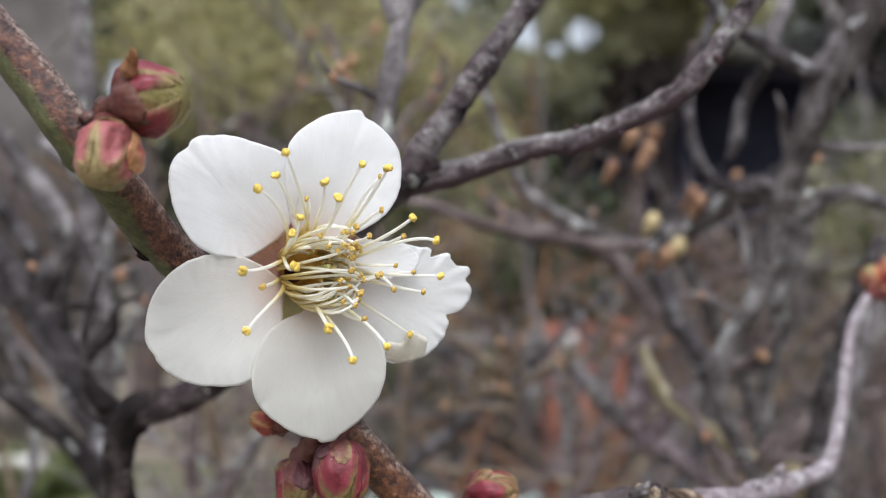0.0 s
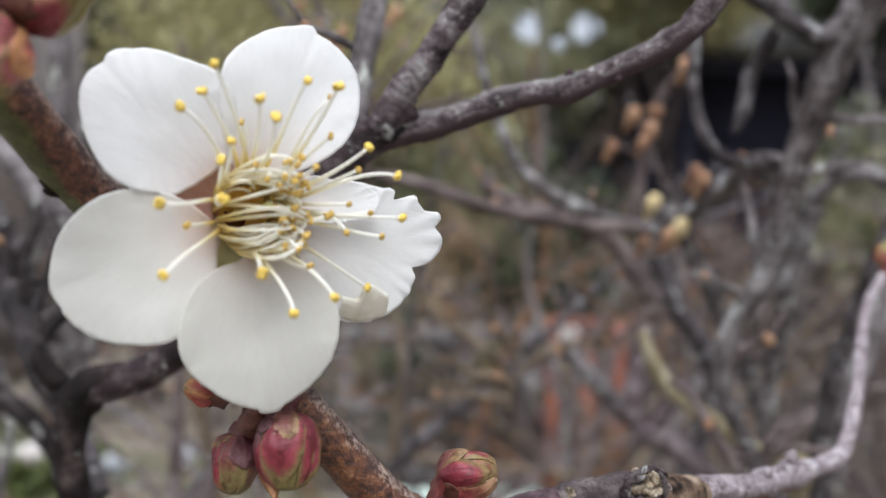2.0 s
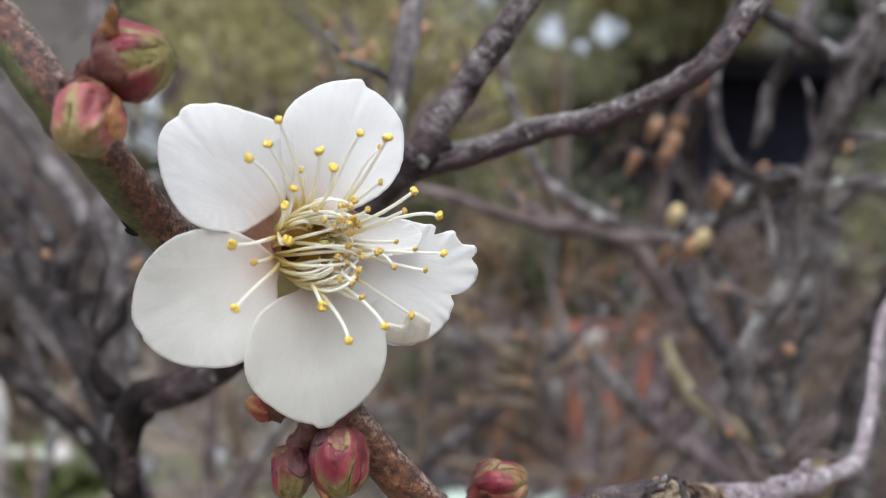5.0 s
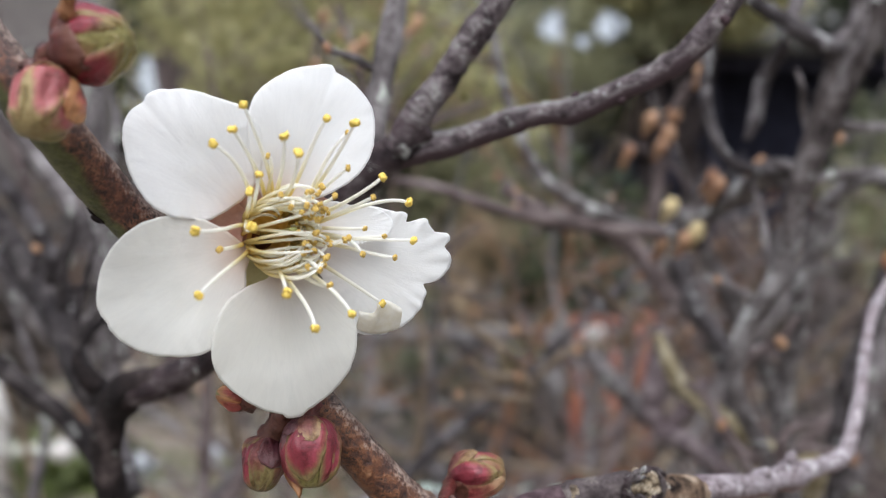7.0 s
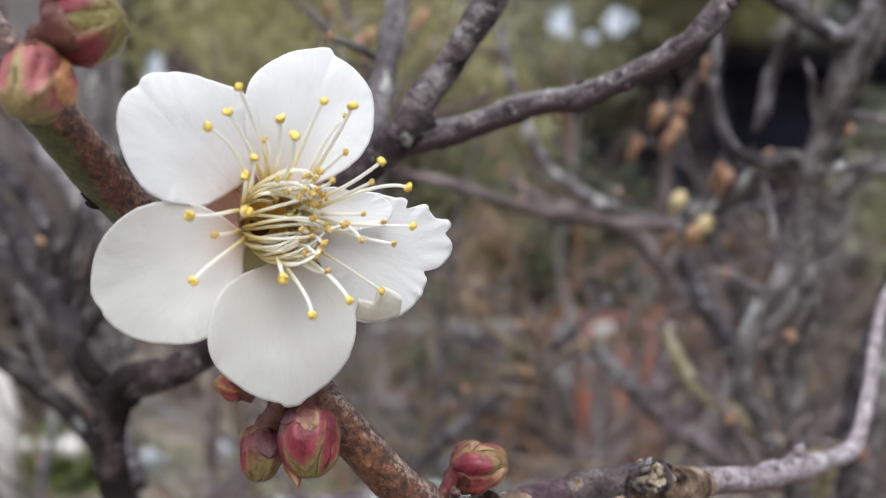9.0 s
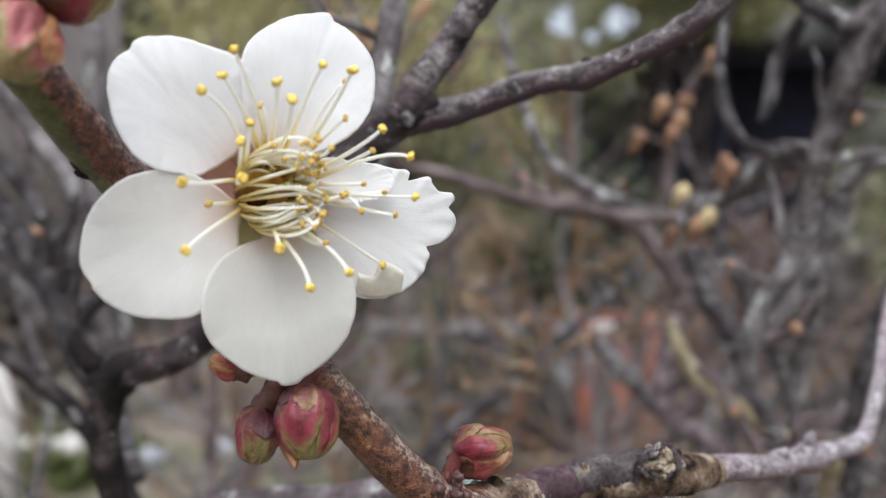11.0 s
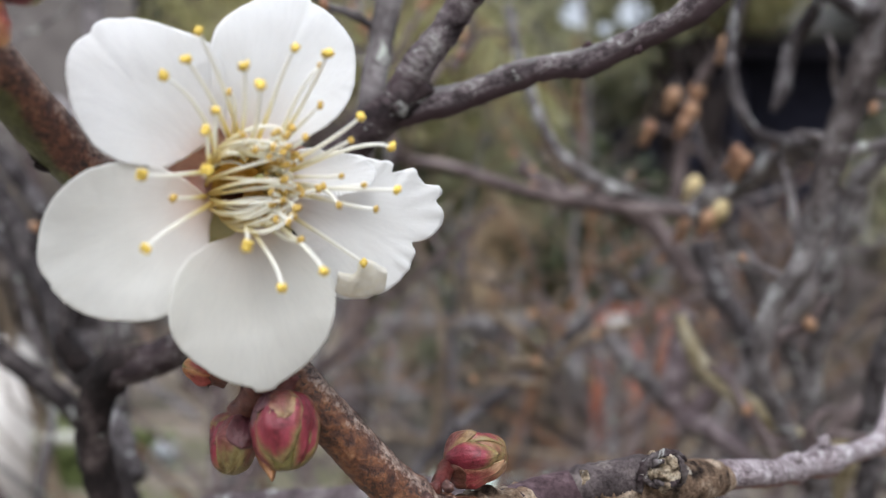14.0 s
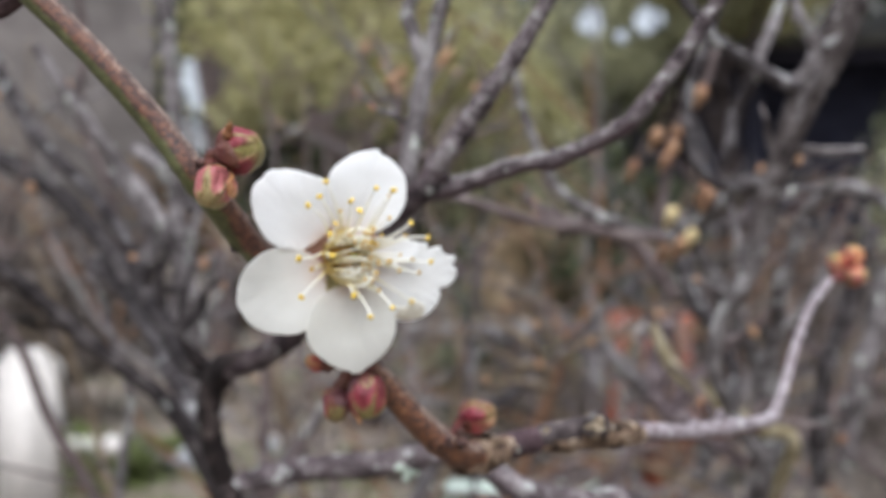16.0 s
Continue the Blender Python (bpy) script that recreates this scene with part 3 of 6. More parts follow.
# the wood behind, from the far line of trees to the bushes near the fence
for i, (x, y, r, leaf, label) in enumerate([
        (-9.5, 15, 3.0, LEAF_MID, "tall green tree at the edge of the wood"), (-4.6, 16, 3.2, LEAF_DARK, "dark evergreen tree at the edge of the wood"),
        (-2.2, 17, 3.1, LEAF_MID, "tall green tree at the edge of the wood"), (2.6, 16, 2.9, LEAF_DARK, "dark evergreen tree at the edge of the wood"),
        (6.2, 17, 3.3, LEAF_MID, "tall green tree at the edge of the wood"), (10.0, 15.5, 3.2, LEAF_DARK, "dark evergreen tree at the edge of the wood")]):
    far_tree(label, x, y, 6, 4.3, (r, 1.8, 3.6), 5200, 0.20, leaf, 30 + i)
far_tree("broad tree with yellowish olive leaves", -1.15, 7.4, 4, 3.1, (1.55, 1.0, 0.85), 11000, 0.040, LEAF_OLIVE, 51)
far_tree("small tree with dull olive leaves", 0.72, 9.6, 4, 3.2, (0.80, 0.8, 0.8), 10000, 0.038, LEAF_DULL, 52)
far_tree("olive tree in front of the tiled roof", 2.1, 9.2, 4, 4.02, (0.95, 0.5, 0.50), 17000, 0.05, LEAF_OLIVE, 53, BARK_DARK)
far_tree("small olive tree beside the tiled roof", 1.75, 9.4, 4, 3.75, (0.62, 0.4, 0.48), 9000, 0.045, LEAF_DULL, 55, BARK_DARK)
far_tree("dark evergreen tree in front of the tiled roof", 4.5, 9.3, 4, 4.35, (1.4, 0.6, 0.75), 8000, 0.06, LEAF_DARK, 54, BARK_DARK)
far_tree("small dark evergreen tree beside the olive tree", -2.72, 8.6, 4, 3.72, (0.40, 0.3, 0.36), 2600, 0.05, LEAF_DARK, 56)
hedge("low tuft of fresh green grass", -2.55, 5.6, 0.12, (0.50, 0.3, 0.2), 2600, 0.05, LEAF_GRASS, 70)
hedge("olive bush behind the plum tree", 0.25, 7.7, 1.7, (0.6, 0.4, 0.7), 4200, 0.05, LEAF_DULL, 71)
hedge("dark evergreen bush behind the plum tree", 1.0, 7.8, 1.4, (0.62, 0.5, 0.7), 3600, 0.06, LEAF_DARK, 61)
hedge("dull green bush with thin leaves", -0.6, 8.6, 1.5, (1.0, 0.6, 1.0), 3600, 0.07, LEAF_MID, 62)
hedge("brown bush with withered leaves", -3.9, 7.6, 0.8, (1.2, 0.7, 0.75), 4200, 0.06, LEAF_DRY, 63)
hedge("brown bush with withered leaves", 2.1, 6.9, 0.75, (1.1, 0.7, 0.75), 4200, 0.06, LEAF_DRY, 64)
hedge("tall dull green bush beside the house", 3.85, 8.6, 2.15, (0.55, 0.5, 0.65), 5000, 0.055, LEAF_MID, 72)
hedge("dull grey-green bush with thin leaves", 3.25, 7.2, 1.40, (0.60, 0.5, 0.70), 4600, 0.05, LEAF_DULL, 65)
hedge("dull green bush with thin leaves", 0.2, 7.0, 0.6, (1.2, 0.5, 0.6), 3600, 0.05, LEAF_MID, 66)
hedge("brown bush with withered leaves", 5.2, 8.2, 1.2, (1.2, 0.8, 0.9), 3200, 0.07, LEAF_DRY, 67)
hedge("thin bush with dry tan leaves", 0.12, 6.45, 1.22, (0.34, 0.3, 0.42), 1700, 0.04, LEAF_TAN, 77)
hedge("low bush with dry tan leaves", 0.42, 6.1, 0.35, (0.5, 0.2, 0.36), 1300, 0.04, LEAF_TAN, 78)
hedge("small bush with yellowish olive leaves", 0.45, 6.4, 0.55, (0.4, 0.3, 0.45), 2200, 0.04, LEAF_OLIVE, 73)
hedge("leggy bush with yellowish olive leaves", 0.22, 8.2, 2.4, (0.45, 0.4, 0.5), 3600, 0.04, LEAF_OLIVE, 74)
hedge("small dark evergreen bush by the fence", 0.68, 6.35, 1.33, (0.42, 0.28, 0.36), 4200, 0.045, LEAF_DARK, 75)
hedge("low brown scrub with withered leaves", 0.5, 5.75, 0.22, (1.5, 0.25, 0.42), 4200, 0.035, LEAF_DRY, 68)
hedge("low brown scrub with withered leaves", 3.0, 5.5, 0.25, (1.3, 0.3, 0.45), 3600, 0.035, LEAF_DRY, 69)


def prism(outline, z0, z1):
    """An upright block on a plan outline (counter-clockwise)."""
    n = len(outline)
    v = [(x, y, z0) for x, y in outline] + [(x, y, z1) for x, y in outline]
    return v, [tuple(range(n - 1, -1, -1)), tuple(range(n, 2 * n))] + [(k, (k + 1) % n, n + (k + 1) % n, n + k) for k in range(n)]


def dark_house():
    """A timber house with deep eaves; its front and lean-to are coloured darker to hold the eaves' shade."""
    x0, x1, y0, y1, eave = 2.45, 8.9, 10.6, 15.0, 3.40
    house = thing("house", ((x0 + x1) / 2, (y0 + y1) / 2, 0), "dark timber house with deep tiled eaves", "house")
    part("back_wall", flat_box(x0, x1, 13.2, 13.4, 0, eave), TIMBER, house)
    for x in (x0, x1 - 0.15):
        part("side_wall", flat_box(x, x + 0.15, y0, 13.197, 0, eave - 0.1), TIMBER, house)
    part("front_wall", flat_box(x0 + 0.153, x1 - 0.153, y0 + 0.02, y0 + 0.14, 0, eave - 0.003, 0.01), TIMBER_SHADE, house)
    part("floor", flat_box(x0 + 0.153, x1 - 0.153, y0 + 0.143, 13.197, 0, 0.4), TIMBER, house)
    part("ceiling", flat_box(x0, x1, y0 - 0.6, 13.2, eave + 0.003, eave + 0.06), TIMBER, house)
    for k in range(5):
        x = x0 + 0.25 + k * (x1 - x0 - 0.5) / 4
        part("post", flat_box(x - 0.07, x + 0.07, y0 - 0.12, y0 + 0.017, 0, eave - 0.1, 0.01), TIMBER, house)
    # a lean-to at the side, its roof sloping down from the house
    lx, ly, lo_, hi_ = 1.62, 10.75, 3.02, 3.46
    v = [(lx, ly, 0), (x0 - 0.003, ly, 0), (x0 - 0.003, ly, hi_), (lx, ly, lo_), (lx, 13.0, 0), (x0 - 0.003, 13.0, 0), (x0 - 0.003, 13.0, hi_), (lx, 13.0, lo_)]
    part("lean_to", (v, [(0, 1, 2, 3), (5, 4, 7, 6), (4, 0, 3, 7), (1, 5, 6, 2), (3, 2, 6, 7), (4, 5, 1, 0)]), TIMBER_SHADE, house)
    v = [(lx - 0.35, ly - 0.35, lo_ - 0.30), (x0 - 0.11, ly - 0.35, hi_ + 0.02), (x0 - 0.11, 13.2, hi_ + 0.02), (lx - 0.35, 13.2, lo_ - 0.30)]
    v += [(p[0], p[1], p[2] + 0.14) for p in v]
    part("lean_to_roof", (v, [(3, 2, 1, 0), (4, 5, 6, 7), (0, 1, 5, 4), (1, 2, 6, 5), (2, 3, 7, 6), (3, 0, 4, 7)]), TILE, house)
    v = [(x0 - 0.1, y0 - 0.9, eave), (x1 + 0.6, y0 - 0.9, eave), (x1 + 0.6, 12.4, eave + 1.5), (x0 - 0.1, 12.4, eave + 1.5), (x1 + 0.6, y1 + 0.6, eave), (x0 - 0.1, y1 + 0.6, eave)]
    v += [(p[0], p[1], p[2] + 0.16) for p in v]
    part("roof", (v, [(0, 3, 2, 1), (3, 5, 4, 2), (6, 7, 8, 9), (9, 8, 10, 11), (0, 1, 7, 6), (4, 5, 11, 10), (1, 2, 8, 7), (2, 4, 10, 8), (3, 0, 6, 9), (5, 3, 9, 11)]), TILE, house)


dark_house()


def plaster_house():
    house = thing("house", (-9.4, 13.0, 0), "house with a plain beige plaster wall", "house")
    part("wall", prism([(-14.2, 11.6), (-4.42, 11.6), (-5.75, 15.0), (-14.2, 15.0)], 0, 5.2), PLASTER, house)
    v = [(-14.6, 11.2, 5.203), (-4.35, 11.2, 5.203), (-5.7, 15.3, 5.203), (-14.6, 15.3, 5.203), (-14.0, 13.2, 6.4), (-5.6, 13.2, 6.4)]
    part("roof", (v, [(3, 2, 1, 0), (0, 1, 5, 4), (1, 2, 5), (2, 3, 4, 5), (3, 0, 4)]), TILE, house)
    for x in (-9.0, -11.6):
        part("window", flat_box(x, x + 1.2, 11.56, 11.597, 2.9, 4.2, 0.01), TIMBER, house)


plaster_house()


def red_fence():
    fence = thing("fence", (0.78, 5.2, 0), "vermilion painted wooden fence with a pale plate", "fence")
    for x, top in ((0.60, 1.10), (0.785, 1.02), (0.955, 1.12)):
        part("post", flat_box(x - 0.045, x + 0.045, 5.16, 5.22, -0.03, top, 0.008), VERMILION, fence)
    for z, tall in ((0.50, 0.07), (1.03, 0.06)):
        part("rail", flat_box(0.53, 1.06, 5.223, 5.247, z, z + tall, 0.006), VERMILION, fence)
    part("plate", flat_box(0.635, 0.735, 5.135, 5.157, 0.955, 1.045, 0.004), WHITE, fence, "small pale plate")


red_fence()


def grey_fence():
    fence = thing("fence", (0.0, 6.0, 0), "weathered grey wooden fence with a broad top rail", "fence")
    for x, wide in ((-0.62, 0.09), (-0.24, 0.08), (0.14, 0.08), (0.54, 0.13)):
        part("post", flat_box(x - wide / 2, x + wide / 2, 5.97, 6.03, -0.03, 0.97, 0.01), GREY_WOOD, fence)
    for z, tall in ((0.855, 0.125), (0.42, 0.07)):
        part("rail", flat_box(-0.70, 0.62, 5.93, 5.967, z, z + tall, 0.008), GREY_WOOD, fence)


grey_fence()


def white_gate():
    post = thing("gate_post", (-2.42, 4.6, 0), "wide white painted post with a low pale rail", "post")
    part("post", flat_box(-2.56, -2.28, 4.48, 4.72, -0.03, 0.95, 0.05), WHITE, post)
    part("rail", flat_box(-2.277, -2.0, 4.56, 4.62, 0.43, 0.50, 0.02), RAIL, post)
    part("rail_cap", ball((-1.985, 4.59, 0.465), (1, 0, 0.05), 0.11, 0.052, 12, 16, 0.1, 1.0), WHITE, post, "rounded white cap of the rail")


white_gate()


def pale_kerb():
    """A low pale block lying in the grass."""
    mint = simple("mint_concrete", (0.42, 0.52, 0.45), (0.62, 0.70, 0.63), 20, 0.85, 0.002)
    kerb = thing("edging_block", (0.08, 5.4, 0), "low mint-white concrete block lying on the ground", "concrete block")
    part("block", flat_box(-0.42, 0.60, 5.25, 5.5, -0.02, 0.085, 0.02), mint, kerb)


pale_kerb()


def stone(x, y, size, seed):
    """A pale, rounded field stone, half sunk in the soil."""
    rock = thing("stone", (x, y, 0), "pale bluish grey stone lying on bare soil", "stone", "stones on the soil")
    part("stone", ball((x, y, size * 0.22), (0.2, 0.1, 1), size * 0.9, size * 0.62, 14, 18, 0.35, seed, 0.7), STONE, rock)


STONE = simple("pale_stone", (0.30, 0.31, 0.33), (0.50, 0.51, 0.54), 25, 0.8, 0.004)
for x_, y_, size_ in ((-2.16, 6.05, 0.22), (-1.24, 8.5, 0.34), (-1.72, 6.6, 0.13)):
    stone(x_, y_, size_, x_ * 3)


def grass():
    """Blades of short grass round the gate post."""
    rng = np.random.default_rng(8)
    n = 9000
    root = np.stack([rng.uniform(-4.2, 0.8, n), rng.uniform(4.0, 6.6, n), np.full(n, -0.03)], 1)
    keep = np.array([noise.noise(Vector((a * 1.3, b * 1.3, 4))) > -0.15 for a, b, _ in root])
    root = root[keep]
    n = len(root)
    lean = rng.normal(0, 0.03, (n, 3)) * (1, 1, 0)
    tall = rng.uniform(0.05, 0.13, (n, 1)) * np.array((0, 0, 1.0))
    a = rng.uniform(0, math.pi, n)
    wide = np.stack([np.cos(a), np.sin(a), np.zeros(n)], 1) * 0.004
    quad = np.stack([root - wide, root + wide, root + lean * 0.5 + tall * 0.6 + wide * 0.7, root + lean + tall], 1).reshape(-1, 3)
    me = bpy.data.meshes.new("grass")
    me.from_pydata(quad.tolist(), [], [(4 * i, 4 * i + 1, 4 * i + 2, 4 * i + 3) for i in range(n)])
    me.materials.append(LEAF_GRASS)
    tagged(new("grass", me), "short patchy green grass on the soil", "grass", "", "stuff")


grass()


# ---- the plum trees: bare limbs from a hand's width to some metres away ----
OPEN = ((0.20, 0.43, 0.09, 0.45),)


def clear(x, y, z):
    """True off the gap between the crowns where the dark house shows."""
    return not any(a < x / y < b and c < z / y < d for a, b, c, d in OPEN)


def tangle(tree, foot, count, near, far, left, right, seed, thick, mats):
    """Bare limbs of one plum tree that rise from its trunk's head at foot (plan units), each with its side twigs; buds on some."""
    rng = random.Random(seed)
    tips = []
    for i in range(count):
        y = rng.uniform(near, far)
        x = y * rng.uniform(left, right)
        lean = rng.gauss(0, 0.55)
        z = -y * 0.33 - 1
        pts = [foot, (0.5 * (foot[0] + x), 0.5 * (foot[1] + y), 0.6 * z + 0.4 * foot[2])]
        r = rng.uniform(*thick)
        length = y * rng.uniform(0.45, 0.8)
        px, py, pz = x, y, z
        steps = 7
        wob = lean
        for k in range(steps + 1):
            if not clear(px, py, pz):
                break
            pts.append((px, py, pz))
            wob += rng.gauss(0, 0.22)
            s = length / steps
            px += s * math.sin(wob)
            pz += s * abs(math.cos(wob)) * 0.95
            py += rng.gauss(0, 0.18) * s
        if len(pts) < 6:
            continue
        if any(q[1] < 26 and -0.07 < q[0] / q[1] < 0.03 for q in pts[2:]):
            # none rises close behind the blossom
            pts = pts[:1] + [(2 * q[0], 2 * q[1], 2 * q[2]) for q in pts[2:]]
        mat = rng.choice(mats)
        ob = part("limb", limb(pts, [r * 1.5, r * 1.2, r, r * 0.6, r * 0.35], sides=7, rough=0.16, grain=1.2, per=4, seed=seed + i), mat, tree)
        twigs = []
        for j in range(rng.randint(5, 9)):
            k = rng.randint(3, len(pts) - 2)
            q = np.array(pts[k])
            ang = rng.choice((-1, 1)) * rng.uniform(0.4, 1.25) + lean * 0.5
            ln = y * rng.uniform(0.08, 0.26)
            tw = [tuple(q)]
            for _ in range(4):
                ang += rng.gauss(0, 0.2)
                q = q + np.array((math.sin(ang), rng.gauss(0, 0.3), math.cos(ang))) * ln / 4
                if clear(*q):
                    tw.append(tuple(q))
            if len(tw) < 3:
                continue
            twigs.append(limb(tw, [r * 0.5, r * 0.35, r * 0.18], sides=5, rough=0.12, per=3, seed=seed + j))
            tips += tw[1:]
        if twigs:
            part("twig", merged(twigs), mat, ob, "", "stuff")
    buds = []
    for q in tips:
        if rng.random() < 0.08:
            c = w(*q) + Vector((rng.gauss(0, 1), rng.gauss(0, 1), rng.gauss(0, 1))) * 0.0015
            s = K * rng.uniform(0.18, 0.28)
            buds.append(ball(c, (rng.gauss(0, 1), rng.gauss(0, 0.5), 0.6), s * 1.3, s * 0.5, 5, 7))
    part("bud", merged(buds), BUD_FAR, tree, "small orange-brown buds", "stuff")


def plum_trunk(name, place, head, label, radius=0.05):
    """Trunk from the ground up to the head (plan units), where its limbs part."""
    tree = thing(name, place, label, "tree")
    top = w(*head)
    path = spline([(place[0], place[1], -0.05), (place[0] + 0.03, place[1] - 0.02, 0.4 * top.z), (top.x + 0.02, top.y + 0.02, 0.8 * top.z), tuple(top)], 6)
    part("trunk", tube(path, [radius * 1.25, radius, radius * 0.85, radius * 0.45], 14, 0.22, 1.1), BARK_DARK, tree)
    return tree


HEAD = (1.0, 26.0, -15.0)
plum = plum_trunk("plum_tree", (0.03, 0.42, 0), HEAD, "bare plum tree with grey lichened limbs and few buds", 0.035)

# the twig that bears the blossom, and the side shoot it springs from
STEM_PTS = [(-3.20, 4.56, 2.10), (-2.775, 4.65, 1.675), (-2.415, 4.70, 1.285), (-2.115, 4.76, 0.925), (-1.86, 4.78, 0.575), (-1.755, 4.98, 0.380), (-1.57, 5.40, 0.0),
            (-1.075, 5.72, -0.535), (-0.60, 5.80, -1.11), (-0.385, 5.89, -1.38), (-0.155, 5.99, -1.66), (0.03, 6.10, -1.85), (0.19, 6.25, -1.97), (0.34, 6.45, -2.03)]
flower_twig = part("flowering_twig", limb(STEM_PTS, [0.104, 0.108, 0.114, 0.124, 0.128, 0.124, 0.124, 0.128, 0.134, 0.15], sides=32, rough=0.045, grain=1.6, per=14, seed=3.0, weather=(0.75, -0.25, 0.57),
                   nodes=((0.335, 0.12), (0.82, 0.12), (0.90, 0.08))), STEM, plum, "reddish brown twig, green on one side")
part("shoot", limb([(-3.05, 4.59, 2.0), (-3.24, 4.70, 2.0), (-3.58, 5.0, 1.97), (-4.12, 5.3, 1.93), (-6.0, 6.2, 1.5), (-8.8, 8.5, -1.0), (-10.0, 11, -4.5), (-7, 17, -9.0), HEAD],
                   [0.07, 0.10, 0.10, 0.12, 0.2, 0.3, 0.4], sides=12, rough=0.16, per=6, seed=4.0), BARK_PURPLE, plum)

# little spur and scabs on the twig
part("spur", merged([limb([(-1.60, 5.36, 0.0), (-1.69, 5.29, 0.0), (-1.725, 5.27, 0.02)], [0.035, 0.026, 0.010], sides=8, rough=0.3, per=3),
                     limb([(-1.61, 5.36, -0.04), (-1.68, 5.30, -0.045), (-1.71, 5.28, -0.03)], [0.03, 0.02, 0.008], sides=7, rough=0.2, per=3)]), BARK_DARK, flower_twig, "dark dried spur")

# the gnarled branch that runs on from the twig's foot
GNARL = [(0.10, 6.25, -1.98), (0.24, 6.38, -2.04), (0.42, 6.52, -2.02), (0.71, 6.78, -1.99), (0.90, 6.86, -1.96), (1.07, 6.90, -1.94), (1.25, 6.92, -1.92), (1.41, 6.95, -1.89), (1.62, 7.10, -1.92), (1.86, 7.30, -1.95), (2.10, 7.60, -2.03)]
part("gnarled_branch", limb(GNARL[:4], [0.12, 0.165, 0.17, 0.10], sides=26, rough=0.28, grain=1.5, per=10, seed=7.0), BARK_GNARL, plum, "scarred beige-brown bark")
part("smooth_branch", limb(GNARL[2:8], [0.13, 0.135, 0.125, 0.125, 0.125, 0.12], sides=22, rough=0.05, grain=1.0, per=10, seed=8.0), BARK_PURPLE, plum, "smooth purple-brown bark")
part("gnarled_branch", limb([(x, y - 0.01, z - 0.03) for x, y, z in GNARL[4:]], [0.090, 0.122, 0.128, 0.138, 0.146, 0.142, 0.118, 0.06], sides=40, rough=0.17, grain=1.5, per=14, seed=9.0), BARK_GNARL, plum, "scarred beige-brown bark")
# the old bud scar, a crumbled knot with a raised rim
rng = random.Random(77)
part("knot", merged([ball(w(1.475 + rng.gauss(0, 0.045), 6.77 + rng.gauss(0, 0.015), -1.80 + rng.gauss(0, 0.045)), (rng.gauss(0, 1), -1, rng.gauss(0, 1)), rng.uniform(0.05, 0.11) * K, rng.uniform(0.018, 0.036) * K, 5, 7, 0.8, i * 1.7)
                     for i in range(46)]), KNOT, plum, "pale crumbled knot")
part("knot_rim", limb([(1.34, 6.80, -1.95), (1.33, 6.76, -1.86), (1.36, 6.75, -1.76), (1.44, 6.76, -1.70), (1.55, 6.80, -1.70), (1.63, 6.88, -1.76)], [0.018, 0.026, 0.028, 0.025, 0.022, 0.010], sides=12, rough=0.7, grain=2.2, per=9, seed=2.2), BARK_LOW, plum)
# a sleeve of greyer bark before the knot, and the lips that have grown round it
part("bark_sleeve", limb([(0.90, 6.89, -1.955), (0.98, 6.875, -1.925), (1.12, 6.885, -1.905), (1.24, 6.895, -1.888), (1.36, 6.92, -1.868), (1.44, 6.96, -1.87)], [0.085, 0.128, 0.127, 0.128, 0.132, 0.10], sides=34, rough=0.06, grain=1.4, per=9, seed=35.0), BARK_SLEEVE, plum, "dark grey-green bark")
part("bark_bump", ball(w(0.985, 6.80, -1.855), (0.4, -0.5, 1), 0.10 * K, 0.042 * K, 10, 14, 0.8, 3.3), KNOT, plum, "pale bump of bark")
for r_, thick_, deep_, seed_ in ((0.082, 0.017, 6.745, 1.0), (0.118, 0.020, 6.775, 4.0)):
    turn_ = [radians(d) for d in range(100, 421, 32)]
    lip = [(1.482 + r_ * math.cos(d) * (1 + 0.16 * math.sin(3 * d + seed_)), deep_ + 0.03 * math.sin(2 * d + seed_), -1.800 + r_ * math.sin(d) * (1 + 0.12 * math.cos(2 * d))) for d in turn_]
    part("knot_lip", limb(lip, [thick_ * 0.5] + [thick_ * (1 + 0.35 * math.sin(2.3 * k + seed_)) for k in range(len(lip) - 2)] + [thick_ * 0.4], sides=12, rough=0.6, grain=2.4, per=8, seed=seed_), BARK_SLEEVE if seed_ > 2 else BARK_LOW, plum)
part("silver_branch", limb([(2.0, 7.48, -2.0), (2.33, 7.80, -2.07), (2.58, 8.12, -2.14), (2.75, 8.35, -2.17), (3.19, 8.9, -2.23), (3.69, 9.6, -2.32), (4.03, 9.95, -2.3), (4.18, 10.1, -2.1), (4.39, 10.4, -1.71), (4.68, 11.0, -1.39), (5.15, 11.9, -0.98), (5.64, 12.6, -0.65)],
                           [0.10, 0.10, 0.09, 0.095, 0.108, 0.085, 0.082, 0.075, 0.068, 0.065, 0.065, 0.06], sides=18, rough=0.10, grain=1.0, per=8, seed=11.0, weather=(0.1, -0.45, 0.9), nodes=((0.27, 0.25), (0.36, 0.3), (0.5, 0.12))), BARK_SILVER, plum, "silvery mauve bark, brown below")
for px_, pz_, s in ((2.72, -2.05, 0.055), (3.10, -2.03, 0.065)):
    part("spur", ball(w(px_, 8.2 + (px_ - 2.72) * 1.3, pz_), (0.4, -0.2, 1), s * 1.9 * K, s * 0.7 * K, 6, 8, 0.8, px_), BARK_SILVER, plum)

